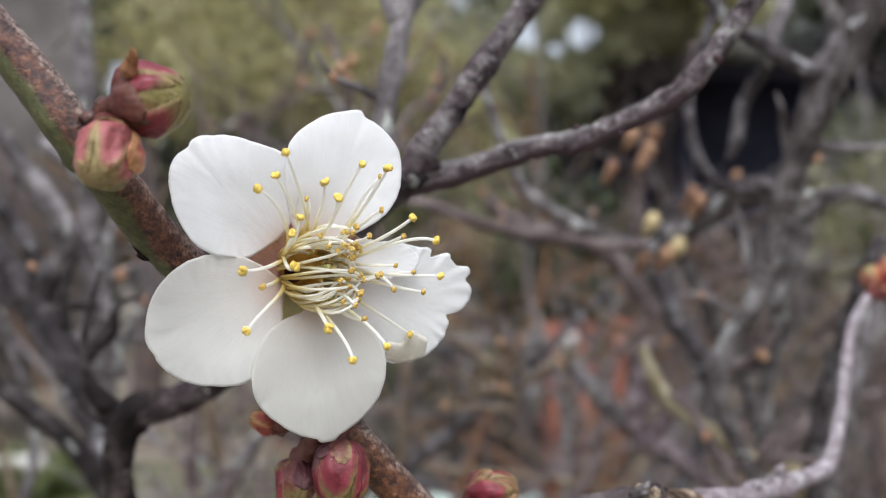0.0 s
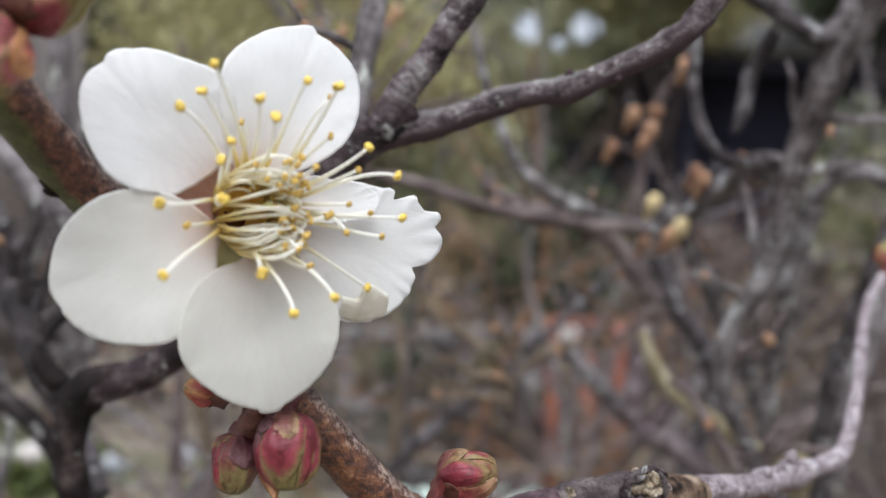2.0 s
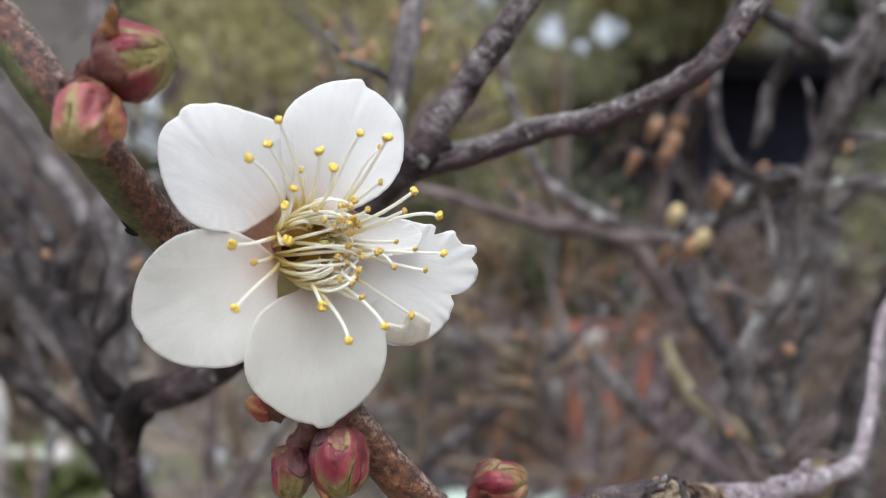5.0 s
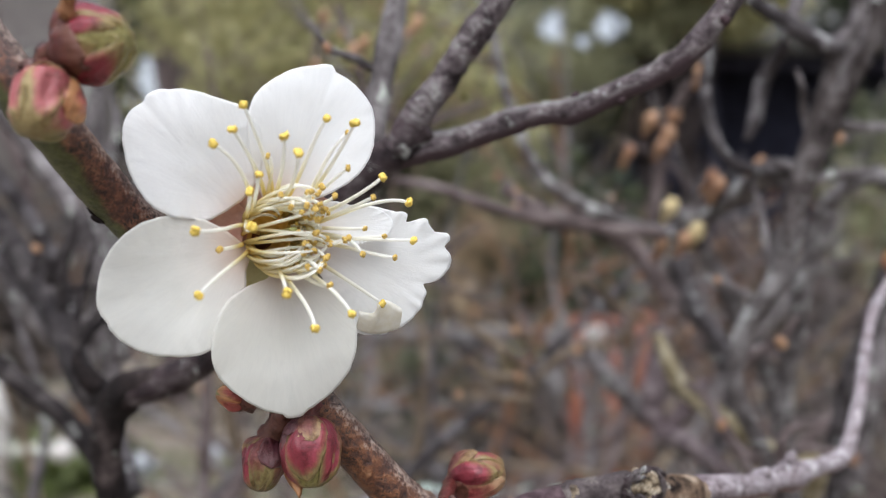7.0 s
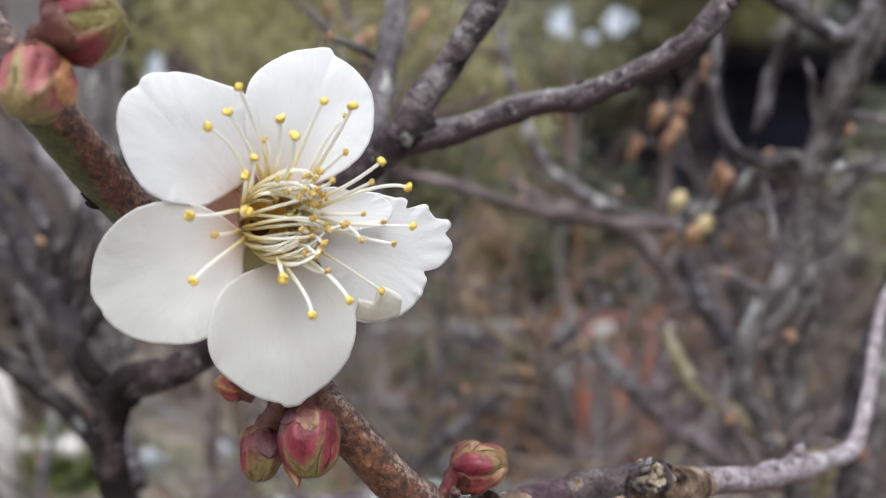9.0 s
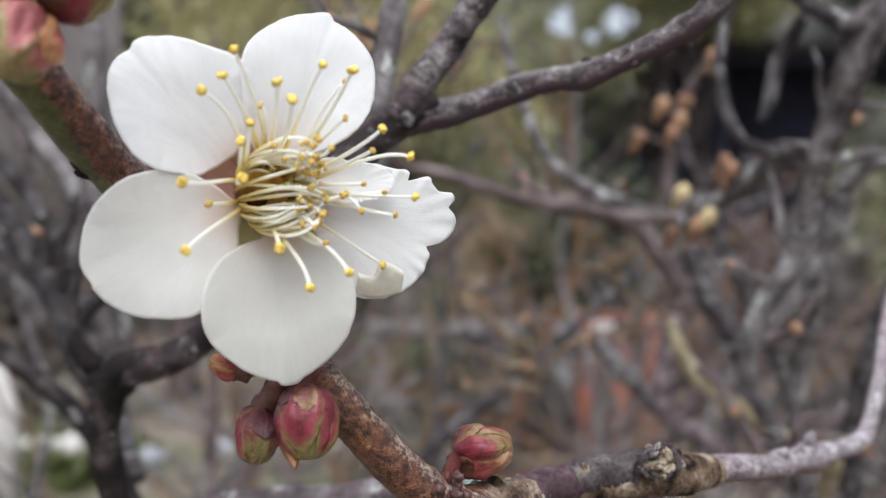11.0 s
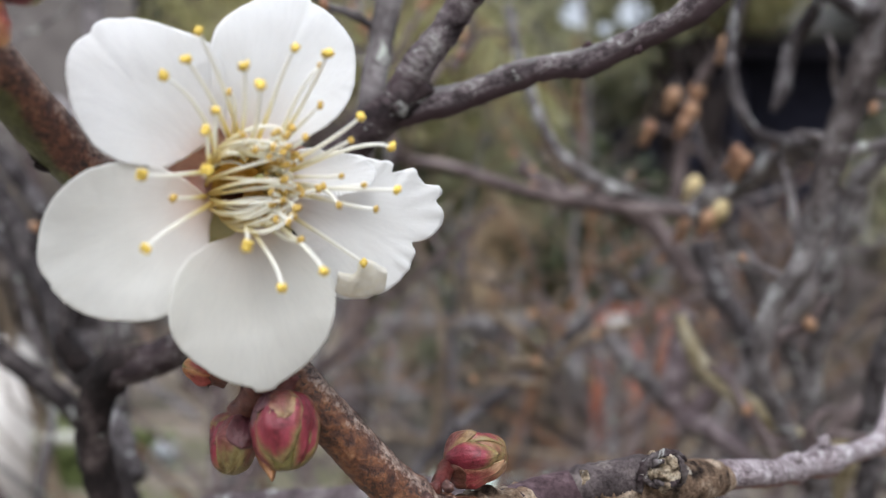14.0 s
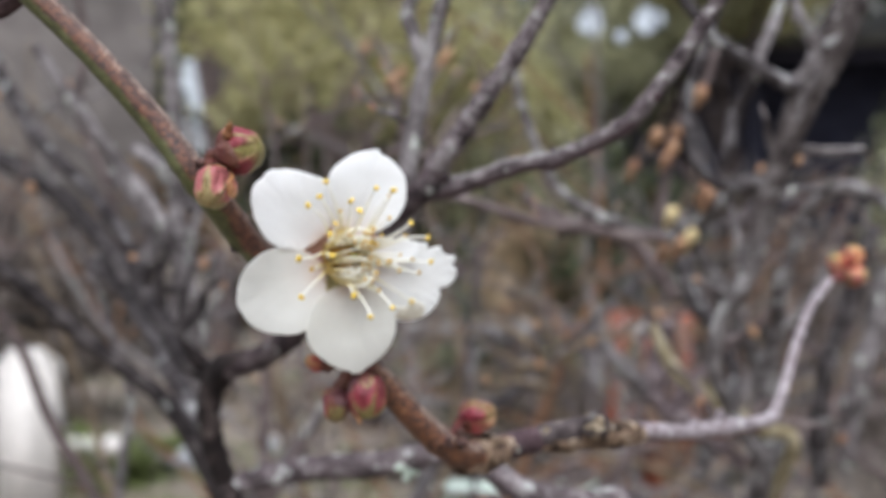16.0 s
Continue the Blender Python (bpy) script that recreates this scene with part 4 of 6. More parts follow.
# the forked limb behind the blossom
FORK = (-0.24, 8.20, 0.65)
fork = part("forked_limb", limb([(-3.15, 9.60, -1.67), (-2.64, 9.50, -1.51), (-2.20, 9.30, -1.25), (-1.57, 8.90, -0.63), (-1.03, 8.50, -0.07), (-0.72, 8.30, 0.28), (-0.39, 8.25, 0.56), FORK, (-0.08, 8.16, 0.80)],
                                [0.16, 0.16, 0.15, 0.15, 0.145, 0.145, 0.155, 0.155, 0.13], sides=18, rough=0.10, grain=1.3, per=7, seed=13.0), BARK_LOW, plum, "purplish grey bark with lichen")
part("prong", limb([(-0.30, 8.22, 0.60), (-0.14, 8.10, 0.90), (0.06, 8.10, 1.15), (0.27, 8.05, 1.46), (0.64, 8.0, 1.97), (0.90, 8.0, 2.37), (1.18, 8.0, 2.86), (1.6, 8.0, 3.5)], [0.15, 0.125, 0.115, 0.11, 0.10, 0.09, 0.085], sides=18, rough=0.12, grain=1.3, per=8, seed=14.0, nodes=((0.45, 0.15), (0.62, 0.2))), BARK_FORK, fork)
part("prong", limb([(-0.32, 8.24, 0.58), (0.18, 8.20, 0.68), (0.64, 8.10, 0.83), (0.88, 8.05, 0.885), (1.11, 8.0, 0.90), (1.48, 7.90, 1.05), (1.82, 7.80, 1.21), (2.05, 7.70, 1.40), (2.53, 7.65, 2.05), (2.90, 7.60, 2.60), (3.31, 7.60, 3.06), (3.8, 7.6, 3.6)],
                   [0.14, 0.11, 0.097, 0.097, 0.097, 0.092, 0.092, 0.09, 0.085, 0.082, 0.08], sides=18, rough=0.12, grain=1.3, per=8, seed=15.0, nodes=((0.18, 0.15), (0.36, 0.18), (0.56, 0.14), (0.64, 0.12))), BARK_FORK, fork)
for q, s in (((1.12, 7.92, 1.03), 0.05), ((1.47, 7.80, 0.98), 0.04), ((2.20, 7.58, 1.55), 0.06), ((0.30, 7.95, 1.40), 0.05), ((0.80, 7.92, 2.12), 0.06)):
    part("spur", ball(w(q[0], q[1] + 0.04, q[2] - 0.02), (0.3, -0.3, 1), s * 1.7 * K, s * 0.7 * K, 8, 10, 0.7, q[0]), BARK_PURPLE, fork)
part("straight_limb", limb([(-1.05, 8.75, -0.25), (-0.71, 9.1, 0.35), (-0.63, 9.5, 1.09), (-0.52, 9.78, 1.86), (-0.39, 9.8, 2.5), (-0.17, 9.85, 3.32), (0.1, 9.9, 4.1)], [0.13, 0.125, 0.12, 0.11, 0.105, 0.10], sides=14, rough=0.15, per=7, seed=16.0, nodes=((0.5, 0.2),)), BARK_GREY, plum)
part("straight_limb", limb([(-0.46, 9.8, 2.35), (-0.63, 9.9, 2.82), (-0.69, 10.0, 3.07), (-0.55, 10.0, 3.52), (-0.5, 10, 4)], [0.11, 0.10, 0.10, 0.09], sides=12, rough=0.15, per=6, seed=17.0), BARK_GREY, plum)

# dark limbs low down, which carry the fork, and the lichened one below
part("dark_limb", limb([(-2.75, 9.52, -1.52), (-3.15, 9.60, -1.67), (-3.34, 9.70, -2.21), (-3.31, 9.80, -2.72), (-3.16, 9.90, -3.27), (-3.02, 10.0, -3.84), (-2.6, 13, -7), HEAD], [0.14, 0.18, 0.155, 0.15, 0.16, 0.2, 0.3, 0.5], sides=16, rough=0.16, per=7, seed=18.0), BARK_DARK, plum)
part("dark_limb", limb([(-3.1, 9.62, -1.75), (-3.73, 10.3, -1.73), (-4.44, 11.5, -1.55), (-5.56, 13.5, -1.14), (-7.1, 16.0, -0.58), (-10.32, 20.0, 1.09), (-14.45, 24.0, 2.61), (-18.62, 27.0, 4.22)], [0.15, 0.15, 0.16, 0.19, 0.22, 0.26, 0.30], sides=14, rough=0.16, per=7, seed=19.0), BARK_LIMB, plum)
part("spur", limb([(-3.40, 9.66, -1.62), (-3.55, 9.6, -1.45), (-3.62, 9.6, -1.30)], [0.12, 0.09, 0.04], sides=10, rough=0.2, per=5), BARK_DARK, plum)
low = part("low_limb", limb([(-3.1, 9.92, -3.3), (-2.65, 9.9, -3.15), (-1.99, 9.9, -3.02), (-1.20, 9.8, -2.95), (-0.75, 9.7, -2.86), (-0.21, 9.5, -2.72), (0.31, 9.3, -2.84), (0.86, 9.1, -3.10), (1.48, 9.1, -3.22), (2.3, 9.4, -3.5), (3.5, 13, -6.5), HEAD], [0.15, 0.17, 0.17, 0.18, 0.17, 0.15, 0.15, 0.16, 0.16, 0.2, 0.3, 0.4], sides=14, rough=0.14, per=7, seed=20.0), BARK_PALE, plum)
rng = random.Random(5)
for q, r, n in (((-0.72, 9.60, -2.95), 0.12, 9),):
    part("lichen", merged([ball(w(q[0] + rng.gauss(0, r * 0.6), q[1] + rng.gauss(0, 0.05), q[2] + rng.gauss(0, 0.05)), (rng.gauss(0, 1), -1, 1), 0.08 * K, 0.055 * K, 5, 8, 0.6, rng.random() * 9) for _ in range(n)]), LICHEN, low, "mint-white tuft of lichen")

# the thick grey limb off to one side and the budding twig that leaves it
part("grey_limb", limb([(6.66, 14.5, 4.2), (6.30, 14.5, 3.36), (5.97, 14.5, 2.74), (5.68, 14.5, 2.11), (5.45, 14.5, 1.44), (5.19, 14.5, 0.69), (5.01, 14.5, -0.07), (4.79, 14.6, -0.85)],
                       [0.32, 0.32, 0.30, 0.26, 0.22, 0.20, 0.18, 0.15], sides=18, rough=0.20, per=7, seed=21.0), BARK_BROWN, plum)
part("grey_limb", limb([(5.12, 14.5, 0.45), (5.01, 14.5, -0.07), (4.79, 14.6, -0.85), (4.44, 14.8, -1.48), (4.38, 15.0, -2.45), (4.91, 15.2, -3.52), (5.32, 15.4, -4.63), (4.5, 18, -8), HEAD],
                       [0.15, 0.19, 0.17, 0.14, 0.13, 0.13, 0.17, 0.3, 0.5], sides=18, rough=0.20, per=7, seed=34.0), BARK_LICHEN, plum)
part("grey_limb", limb([(5.97, 14.5, 2.68), (5.48, 14.3, 2.70), (4.94, 14.3, 3.03), (4.29, 14.3, 3.49), (3.6, 14.2, 4.3)], [0.13, 0.13, 0.11, 0.10], sides=12, rough=0.2, per=6, seed=22.0), BARK_DUSK, plum)
part("hanging_twig", limb([(5.05, 14.5, 2.98), (4.93, 14.7, 2.70), (4.77, 15.0, 2.32), (4.65, 15.0, 1.72), (4.52, 15.0, 1.41)], [0.09, 0.11, 0.12, 0.12, 0.06], sides=10, rough=0.2, per=6, seed=26.0), BARK_DUSK, plum)
part("hooked_twig", limb([(4.5, 15.0, 4.3), (4.23, 15.0, 3.58), (3.99, 15.0, 2.89), (3.89, 15.0, 2.28), (4.0, 15.0, 1.59), (4.26, 15.0, 1.11), (4.68, 14.9, 0.96), (5.30, 14.6, 0.98)], [0.07, 0.08, 0.09, 0.09, 0.1, 0.1], sides=10, rough=0.2, per=6, seed=27.0), BARK_DUSK, plum)
part("pale_twig", limb([(-8.42, 15.00, 3.79), (-7.94, 15.15, 2.99), (-7.23, 15.30, 1.96), (-6.29, 15.45, 0.65), (-5.63, 15.60, -0.79), (-5.40, 15.75, -2.14)], [0.10, 0.13, 0.15, 0.15, 0.15], sides=10, rough=0.15, per=6, seed=28.0), BARK_GREY, plum)
part("upright_twig", limb([(-6.66, 17.00, 5.82), (-6.55, 17.10, 4.41), (-6.48, 17.20, 2.75), (-6.48, 17.30, 1.19), (-6.41, 17.40, -0.63), (-6.29, 17.50, -2.36), (-6.22, 17.60, -4.59)], [0.16, 0.18, 0.2, 0.2, 0.2], sides=10, rough=0.15, per=6, seed=29.0), BARK_GREY, plum)
part("slanting_twig", limb([(-9.22, 14.00, 0.01), (-8.05, 14.20, -0.93), (-7.20, 14.40, -1.78), (-5.68, 14.60, -3.06), (-4.89, 14.80, -4.58), (-4.53, 15.00, -5.70)], [0.14, 0.15, 0.16, 0.17, 0.2], sides=10, rough=0.15, per=6, seed=30.0), BARK_LIMB, plum)
part("slanting_twig", limb([(-11.15, 18.00, 4.70), (-10.74, 18.20, 3.58), (-10.19, 18.40, 2.45), (-9.10, 18.60, 1.28), (-8.13, 18.80, -0.15), (-7.42, 19.00, -2.27)], [0.14, 0.15, 0.16, 0.17, 0.2], sides=10, rough=0.15, per=6, seed=31.0), BARK_DUSK, plum)
part("slanting_twig", limb([(-9.98, 20.00, 6.49), (-9.80, 20.20, 4.87), (-10.06, 20.40, 3.22), (-9.43, 20.60, 1.40), (-8.95, 20.80, -0.75), (-8.02, 21.00, -3.06)], [0.10, 0.11, 0.12, 0.14], sides=10, rough=0.15, per=6, seed=32.0), TWIG_BROWN, plum)
# lichened limbs and twigs further back in the crown
for i, (kind_, bark_, pts_, radii_) in enumerate([
    ("ring_twig", BARK_GREY, [(5.58, 14.4, 2.69), (5.84, 14.32, 2.93), (5.94, 14.24, 3.22), (5.82, 14.16, 3.54), (5.62, 14.08, 3.81), (5.49, 14, 4.19)], [0.127, 0.119, 0.102, 0.093, 0.085]),
    ("upright_twig", BARK_GREY, [(5.04, 14.6, 3.08), (5.26, 14.93, 3.53), (5.55, 15.27, 4.02), (5.76, 15.6, 4.58)], [0.108, 0.099, 0.09]),
    ("grey_limb", BARK_LICHEN, [(5.31, 14.8, 0.61), (5.48, 16.14, 0.93), (5.58, 17.48, 0.97), (5.63, 18.82, 0.78), (5.4, 20.16, 0.47), (5.22, 21.5, 0.22)], [0.184, 0.174, 0.152, 0.13, 0.108]),
    ("lichened_limb", BARK_LICHEN, [(6.75, 17.5, 0.38), (6.56, 17.71, -0.31), (6.38, 17.93, -0.95), (6.4, 18.14, -1.72), (6.34, 18.36, -2.31), (6.3, 18.57, -3.04), (6.31, 18.79, -3.92), (6.43, 19, -5.21)], [0.142, 0.164, 0.153, 0.153, 0.164, 0.185]),
    ("lichened_limb", BARK_LICHEN, [(4.5, 19, 0.47), (4.9, 19.14, -0.27), (5.35, 19.29, -1.03), (5.66, 19.43, -1.73), (6.03, 19.57, -2.33), (6.38, 19.71, -3.05), (6.72, 19.86, -4.02), (6.91, 20, -5.25)], [0.14, 0.163, 0.175, 0.163, 0.175]),
    ("crooked_limb", BARK_LICHEN, [(7.13, 19.5, -0.34), (7.2, 19.2, 0.36), (7.41, 18.9, 0.82), (7.78, 18.6, 1.1), (8.27, 18.3, 1), (8.78, 18, 0.6)], [0.146, 0.157, 0.157, 0.146]),
    ("crooked_limb", BARK_DUSK, [(8.35, 18, 0.23), (8.12, 18.33, -0.65), (7.99, 18.67, -1.61), (7.79, 19, -2.49), (7.69, 19.33, -3.45), (7.71, 19.67, -4.57), (7.84, 20, -5.72)], [0.159, 0.17, 0.204]),
    ("mauve_twig", BARK_MAUVE, [(4.52, 21, -2), (4.38, 21, -2.62), (4.3, 21, -3.31), (4.29, 21, -3.9), (4.59, 21, -4.28), (5.02, 21, -4.5), (5.66, 21, -4.98), (6.35, 21, -5.57)], [0.213, 0.226, 0.226, 0.201, 0.151]),
    ("mauve_twig", BARK_MAUVE, [(4.59, 21, -4.25), (4.87, 21, -3.9), (5.17, 21, -3.53), (5.41, 21, -3.12)], [0.163, 0.163, 0.138]),
    ("slanting_twig", BARK_GREY, [(2.97, 22, -2.62), (3.5, 22, -3.27), (4.09, 22, -3.86), (4.68, 22, -4.39), (5.27, 22, -4.92)], [0.197, 0.21, 0.21]),
    ("slanting_twig", TWIG_BROWN, [(1, 22, 1.06), (2.03, 21.8, 0.51), (2.92, 21.6, 0.27), (3.78, 21.4, -0.14), (4.26, 21.2, -0.75), (4.72, 21, -1.49)], [0.154, 0.18, 0.206]),
    ("far_limb", BARK_GREY, [(9.77, 24, -6.3), (9.98, 24, -4.86), (10.27, 24, -3.57), (10.7, 24, -2.28), (11.06, 24, -0.85)], [0.258, 0.287, 0.315]),
    ("far_limb", BARK_DUSK, [(5.72, 23, -6.03), (6.27, 23, -4.93), (6.57, 23, -3.56), (6.16, 23, -2.46), (5.58, 23, -1.64), (5.24, 23, -0.54)], [0.192, 0.22, 0.247]),
    ("mauve_twig", BARK_GREY, [(-7.22, 20, -0.11), (-7.31, 20, -0.94), (-7.46, 20, -1.66), (-7.7, 20, -2.38), (-7.93, 20, -2.98)], [0.239, 0.239, 0.215]),
    ("slanting_twig", BARK_DUSK, [(-8.17, 17, -0.4), (-7.23, 16.6, -1.18), (-6.57, 16.2, -1.93), (-5.99, 15.8, -2.73), (-5.37, 15.4, -3.58), (-5.01, 15, -4.11)], [0.163, 0.182, 0.201]),
    ("slanting_twig", BARK_GREY, [(-6.01, 19, 1.26), (-6.57, 19, 0.75), (-7.08, 19, 1.26), (-7.54, 19, 1.77), (-8.11, 19, 2.17)], [0.159, 0.159, 0.159]),
    ("slanting_twig", BARK_GREY, [(-9.59, 21, 1.77), (-8.96, 21, 1.2), (-8.58, 21, 0.58), (-8.46, 21, -0.11), (-8.71, 21, -0.87)], [0.163, 0.176, 0.176]),
]):
    part(kind_, limb(pts_, radii_, sides=12, rough=0.22, grain=1.2, per=7, seed=60.0 + i, nodes=((0.3, 0.2), (0.55, 0.25), (0.8, 0.2))), bark_, plum)
budtwig = part("budding_twig", limb([(5.25, 14.6, 0.85), (5.37, 16.5, 1.07), (5.19, 18.3, 0.68), (4.67, 19.2, 0.17), (4.45, 20.0, 0.03), (3.20, 20.20, 0.38), (2.27, 20.30, 0.85), (1.62, 20.40, 1.51), (1.02, 20.50, 3.08), (0.77, 20.60, 4.31)], [0.19, 0.18, 0.16, 0.15, 0.15, 0.14, 0.12, 0.1], sides=10, rough=0.15, per=6, seed=23.0), BARK_LICHEN, plum)
part("side_twig", limb([(4.45, 20.0, 0.03), (2.85, 20.20, 0.17), (1.08, 20.40, 0.49), (-0.36, 20.60, 0.98), (-1.35, 20.80, 1.17)], [0.13, 0.14, 0.13, 0.1], sides=9, rough=0.15, per=6, seed=33.0), TWIG_BROWN, budtwig)
part("straw_twig", limb([(3.58, 17.0, -1.76), (3.75, 17.0, -2.19), (4.07, 17.0, -2.73), (4.88, 17.0, -3.34), (5.63, 17.0, -3.86), (6.29, 17.0, -4.49), (5, 22, -10), HEAD], [0.09, 0.14, 0.16, 0.155, 0.15, 0.15, 0.2, 0.3], sides=9, rough=0.1, per=6, seed=24.0), TWIG_GREEN, plum)
for q, r, m in (((4.60, 20.8, 0.60), 0.34, BUD_CREAM), ((4.71, 18.9, 0.06), 0.32, BUD_CREAM), ((4.48, 18.9, -0.10), 0.28, BUD_FAR), ((4.98, 18.3, 0.92), 0.26, BUD_FAR), ((5.0, 18.9, 1.12), 0.24, BUD_FAR), ((3.62, 20.3, 1.75), 0.24, BUD_FAR), ((4.35, 20.5, -0.22), 0.26, BUD_FAR),
                ((4.96, 22.8, 2.39), 0.36, BUD_FAR), ((5.09, 22.8, 2.86), 0.36, BUD_FAR), ((4.56, 22.8, 2.73), 0.34, BUD_FAR), ((4.8, 22.8, 2.1), 0.3, BUD_FAR), ((5.51, 21.8, 3.69), 0.34, BUD_FAR)):
    part("bud", merged([ball(w(*q), (0.2, -0.3, 0.8), r * 1.3 * K, r * 0.5 * K, 8, 10, 0.2, q[0]), limb([q, (q[0] - 0.1, q[1] + 0.3, q[2] - 0.3)], [0.08, 0.1], sides=6, per=2)]), m, budtwig)
part("bud_spray", limb([(4.7, 23.3, 0.3), (4.8, 23.1, 1.4), (4.9, 23.0, 2.4), (5.2, 22.6, 3.2), (5.6, 22.0, 3.8), (5.9, 22, 4.8)], [0.16, 0.15, 0.13, 0.12, 0.1], sides=8, rough=0.12, per=5, seed=25.0), TWIG_BROWN, budtwig)


# a thin spray with small buds before the olive tree
spray = part("bud_spray", limb([(-2.58, 20.70, 4.94), (-2.29, 20.60, 4.19), (-2.06, 20.50, 3.57), (-1.94, 20.50, 2.60), (-1.45, 20.60, 1.04)], [0.07, 0.08, 0.09, 0.1, 0.12], sides=8, rough=0.15, per=5, seed=41.0), TWIG_BROWN, plum)
part("twig", limb([(-1.94, 20.50, 2.60), (-1.36, 20.80, 3.74), (-0.94, 21.00, 4.52), (-0.64, 21.00, 5.38)], [0.06, 0.06, 0.04], sides=7, rough=0.15, per=5, seed=42.0), TWIG_BROWN, spray)
part("twig", limb([(-2.06, 20.50, 3.45), (-2.77, 21.20, 3.57), (-3.27, 22.00, 3.91), (-3.15, 22.00, 5.14)], [0.06, 0.06, 0.04], sides=7, rough=0.15, per=5, seed=43.0), TWIG_BROWN, spray)
for q, r in (((-2.21, 20.50, 3.91), 0.26), ((-1.98, 20.60, 4.12), 0.24), ((-2.06, 20.50, 3.66), 0.22), ((-0.86, 21.00, 4.62), 0.26), ((-1.03, 21.00, 4.40), 0.22), ((-2.43, 20.70, 4.34), 0.22), ((-1.50, 21.00, 4.89), 0.22), ((-3.27, 22.00, 3.85), 0.24), ((-3.08, 22.00, 5.01), 0.22)):
    part("bud", ball(w(*q), (0.3, -0.3, 0.8), r * 1.4 * K, r * 0.5 * K, 8, 10, 0.3, q[0]), BUD_FAR, spray)


def side_twigs(points, count, lengths, radius, seed, mat):
    """Short crooked twigs with swollen joints and tiny buds along a limb."""
    rng = random.Random(seed)
    path = spline(points, 8)
    for i in range(count):
        q = np.array(path[rng.randint(2, len(path) - 2)])
        ang = rng.uniform(-1.5, 1.5)
        ln = rng.uniform(*lengths)
        pts = [tuple(q)]
        steps = rng.randint(3, 5)
        for _ in range(steps):
            ang += rng.gauss(0, 0.35)
            q = q + np.array((math.sin(ang), rng.gauss(0, 0.35), math.cos(ang))) * ln / steps
            pts.append(tuple(q))
        r = radius * rng.uniform(0.7, 1.3)
        joints = tuple((k / steps, 0.5) for k in range(1, steps))
        twig = part("twig", limb(pts, [r, r * 0.8, r * 0.5], sides=8, rough=0.15, per=5, seed=seed + i, nodes=joints), mat, plum)
        for k in range(1, len(pts)):
            if rng.random() < 0.10:
                c = w(*pts[k]) + Vector((rng.gauss(0, 0.5), -0.6, rng.gauss(0, 0.5))) * r * K
                part("bud", ball(c, (rng.gauss(0, 0.6), -0.4, 1), r * 3.2 * K, r * 1.2 * K, 6, 8, 0.3, i + k), BUD_FAR, twig)


side_twigs([(-3.73, 10.3, -1.73), (-4.44, 11.5, -1.55), (-5.56, 13.5, -1.14), (-7.1, 16.0, -0.58)], 9, (0.5, 1.6), 0.05, 301, BARK_LIMB)
side_twigs([(-6.3, 17.4, 1.2), (-6.2, 17.5, -0.6), (-5.9, 17.6, -3.0)], 6, (0.8, 2.2), 0.07, 303, BARK_GREY)
side_twigs([(5.68, 14.5, 2.11), (5.45, 14.5, 1.44), (5.19, 14.5, 0.69), (5.01, 14.5, -0.07), (4.79, 14.6, -0.85), (4.44, 14.8, -1.48)], 9, (0.5, 1.8), 0.06, 304, BARK_GREY)
side_twigs([(4.44, 14.8, -1.48), (4.38, 15.0, -2.45), (4.91, 15.2, -3.52), (5.32, 15.4, -4.63)], 7, (0.6, 2.0), 0.07, 305, TWIG_BROWN)
side_twigs([(4.45, 20.0, 0.03), (2.46, 20.6, 0.14), (0.95, 20.8, 0.39)], 8, (0.6, 1.8), 0.06, 306, TWIG_BROWN)
side_twigs([(-0.63, 9.5, 1.09), (-0.52, 9.78, 1.86), (-0.39, 9.8, 2.5)], 3, (0.4, 1.0), 0.04, 307, BARK_GREY)
side_twigs([(1.5, 22, -4.5), (2.0, 22, -2.5), (2.4, 22, -0.8)], 9, (1.0, 3.2), 0.08, 308, TWIG_TAN)
side_twigs([(-1.5, 21, 1.5), (-0.6, 21, 2.8), (0.2, 21, 3.6)], 7, (0.8, 2.2), 0.07, 309, TWIG_BROWN)
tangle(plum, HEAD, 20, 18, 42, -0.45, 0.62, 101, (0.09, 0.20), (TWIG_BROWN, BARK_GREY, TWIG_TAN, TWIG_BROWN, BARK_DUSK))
for i, (px_, py_, count, label) in enumerate(((-0.62, 1.05, 10, "bare plum tree with thin brown twigs"), (0.75, 0.95, 8, "bare plum tree with many grey twigs"),
                                              (0.15, 1.9, 9, "bare plum tree with thin brown twigs"), (-1.1, 2.4, 10, "bare plum tree with thin brown twigs"), (1.3, 2.3, 14, "bare plum tree with many grey twigs"))):
    head = (px_ / K, py_ / K, -py_ / K * 0.3 - 14)
    other = plum_trunk("plum_tree", (px_, py_, 0), head, label, 0.03)
    lo = (0.03, px_ / py_, px_ / py_, 0.02, px_ / py_)[i]
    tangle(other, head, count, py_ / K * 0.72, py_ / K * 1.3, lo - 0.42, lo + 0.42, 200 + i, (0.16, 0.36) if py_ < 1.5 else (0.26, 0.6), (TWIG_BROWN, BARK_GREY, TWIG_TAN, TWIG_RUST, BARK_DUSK))


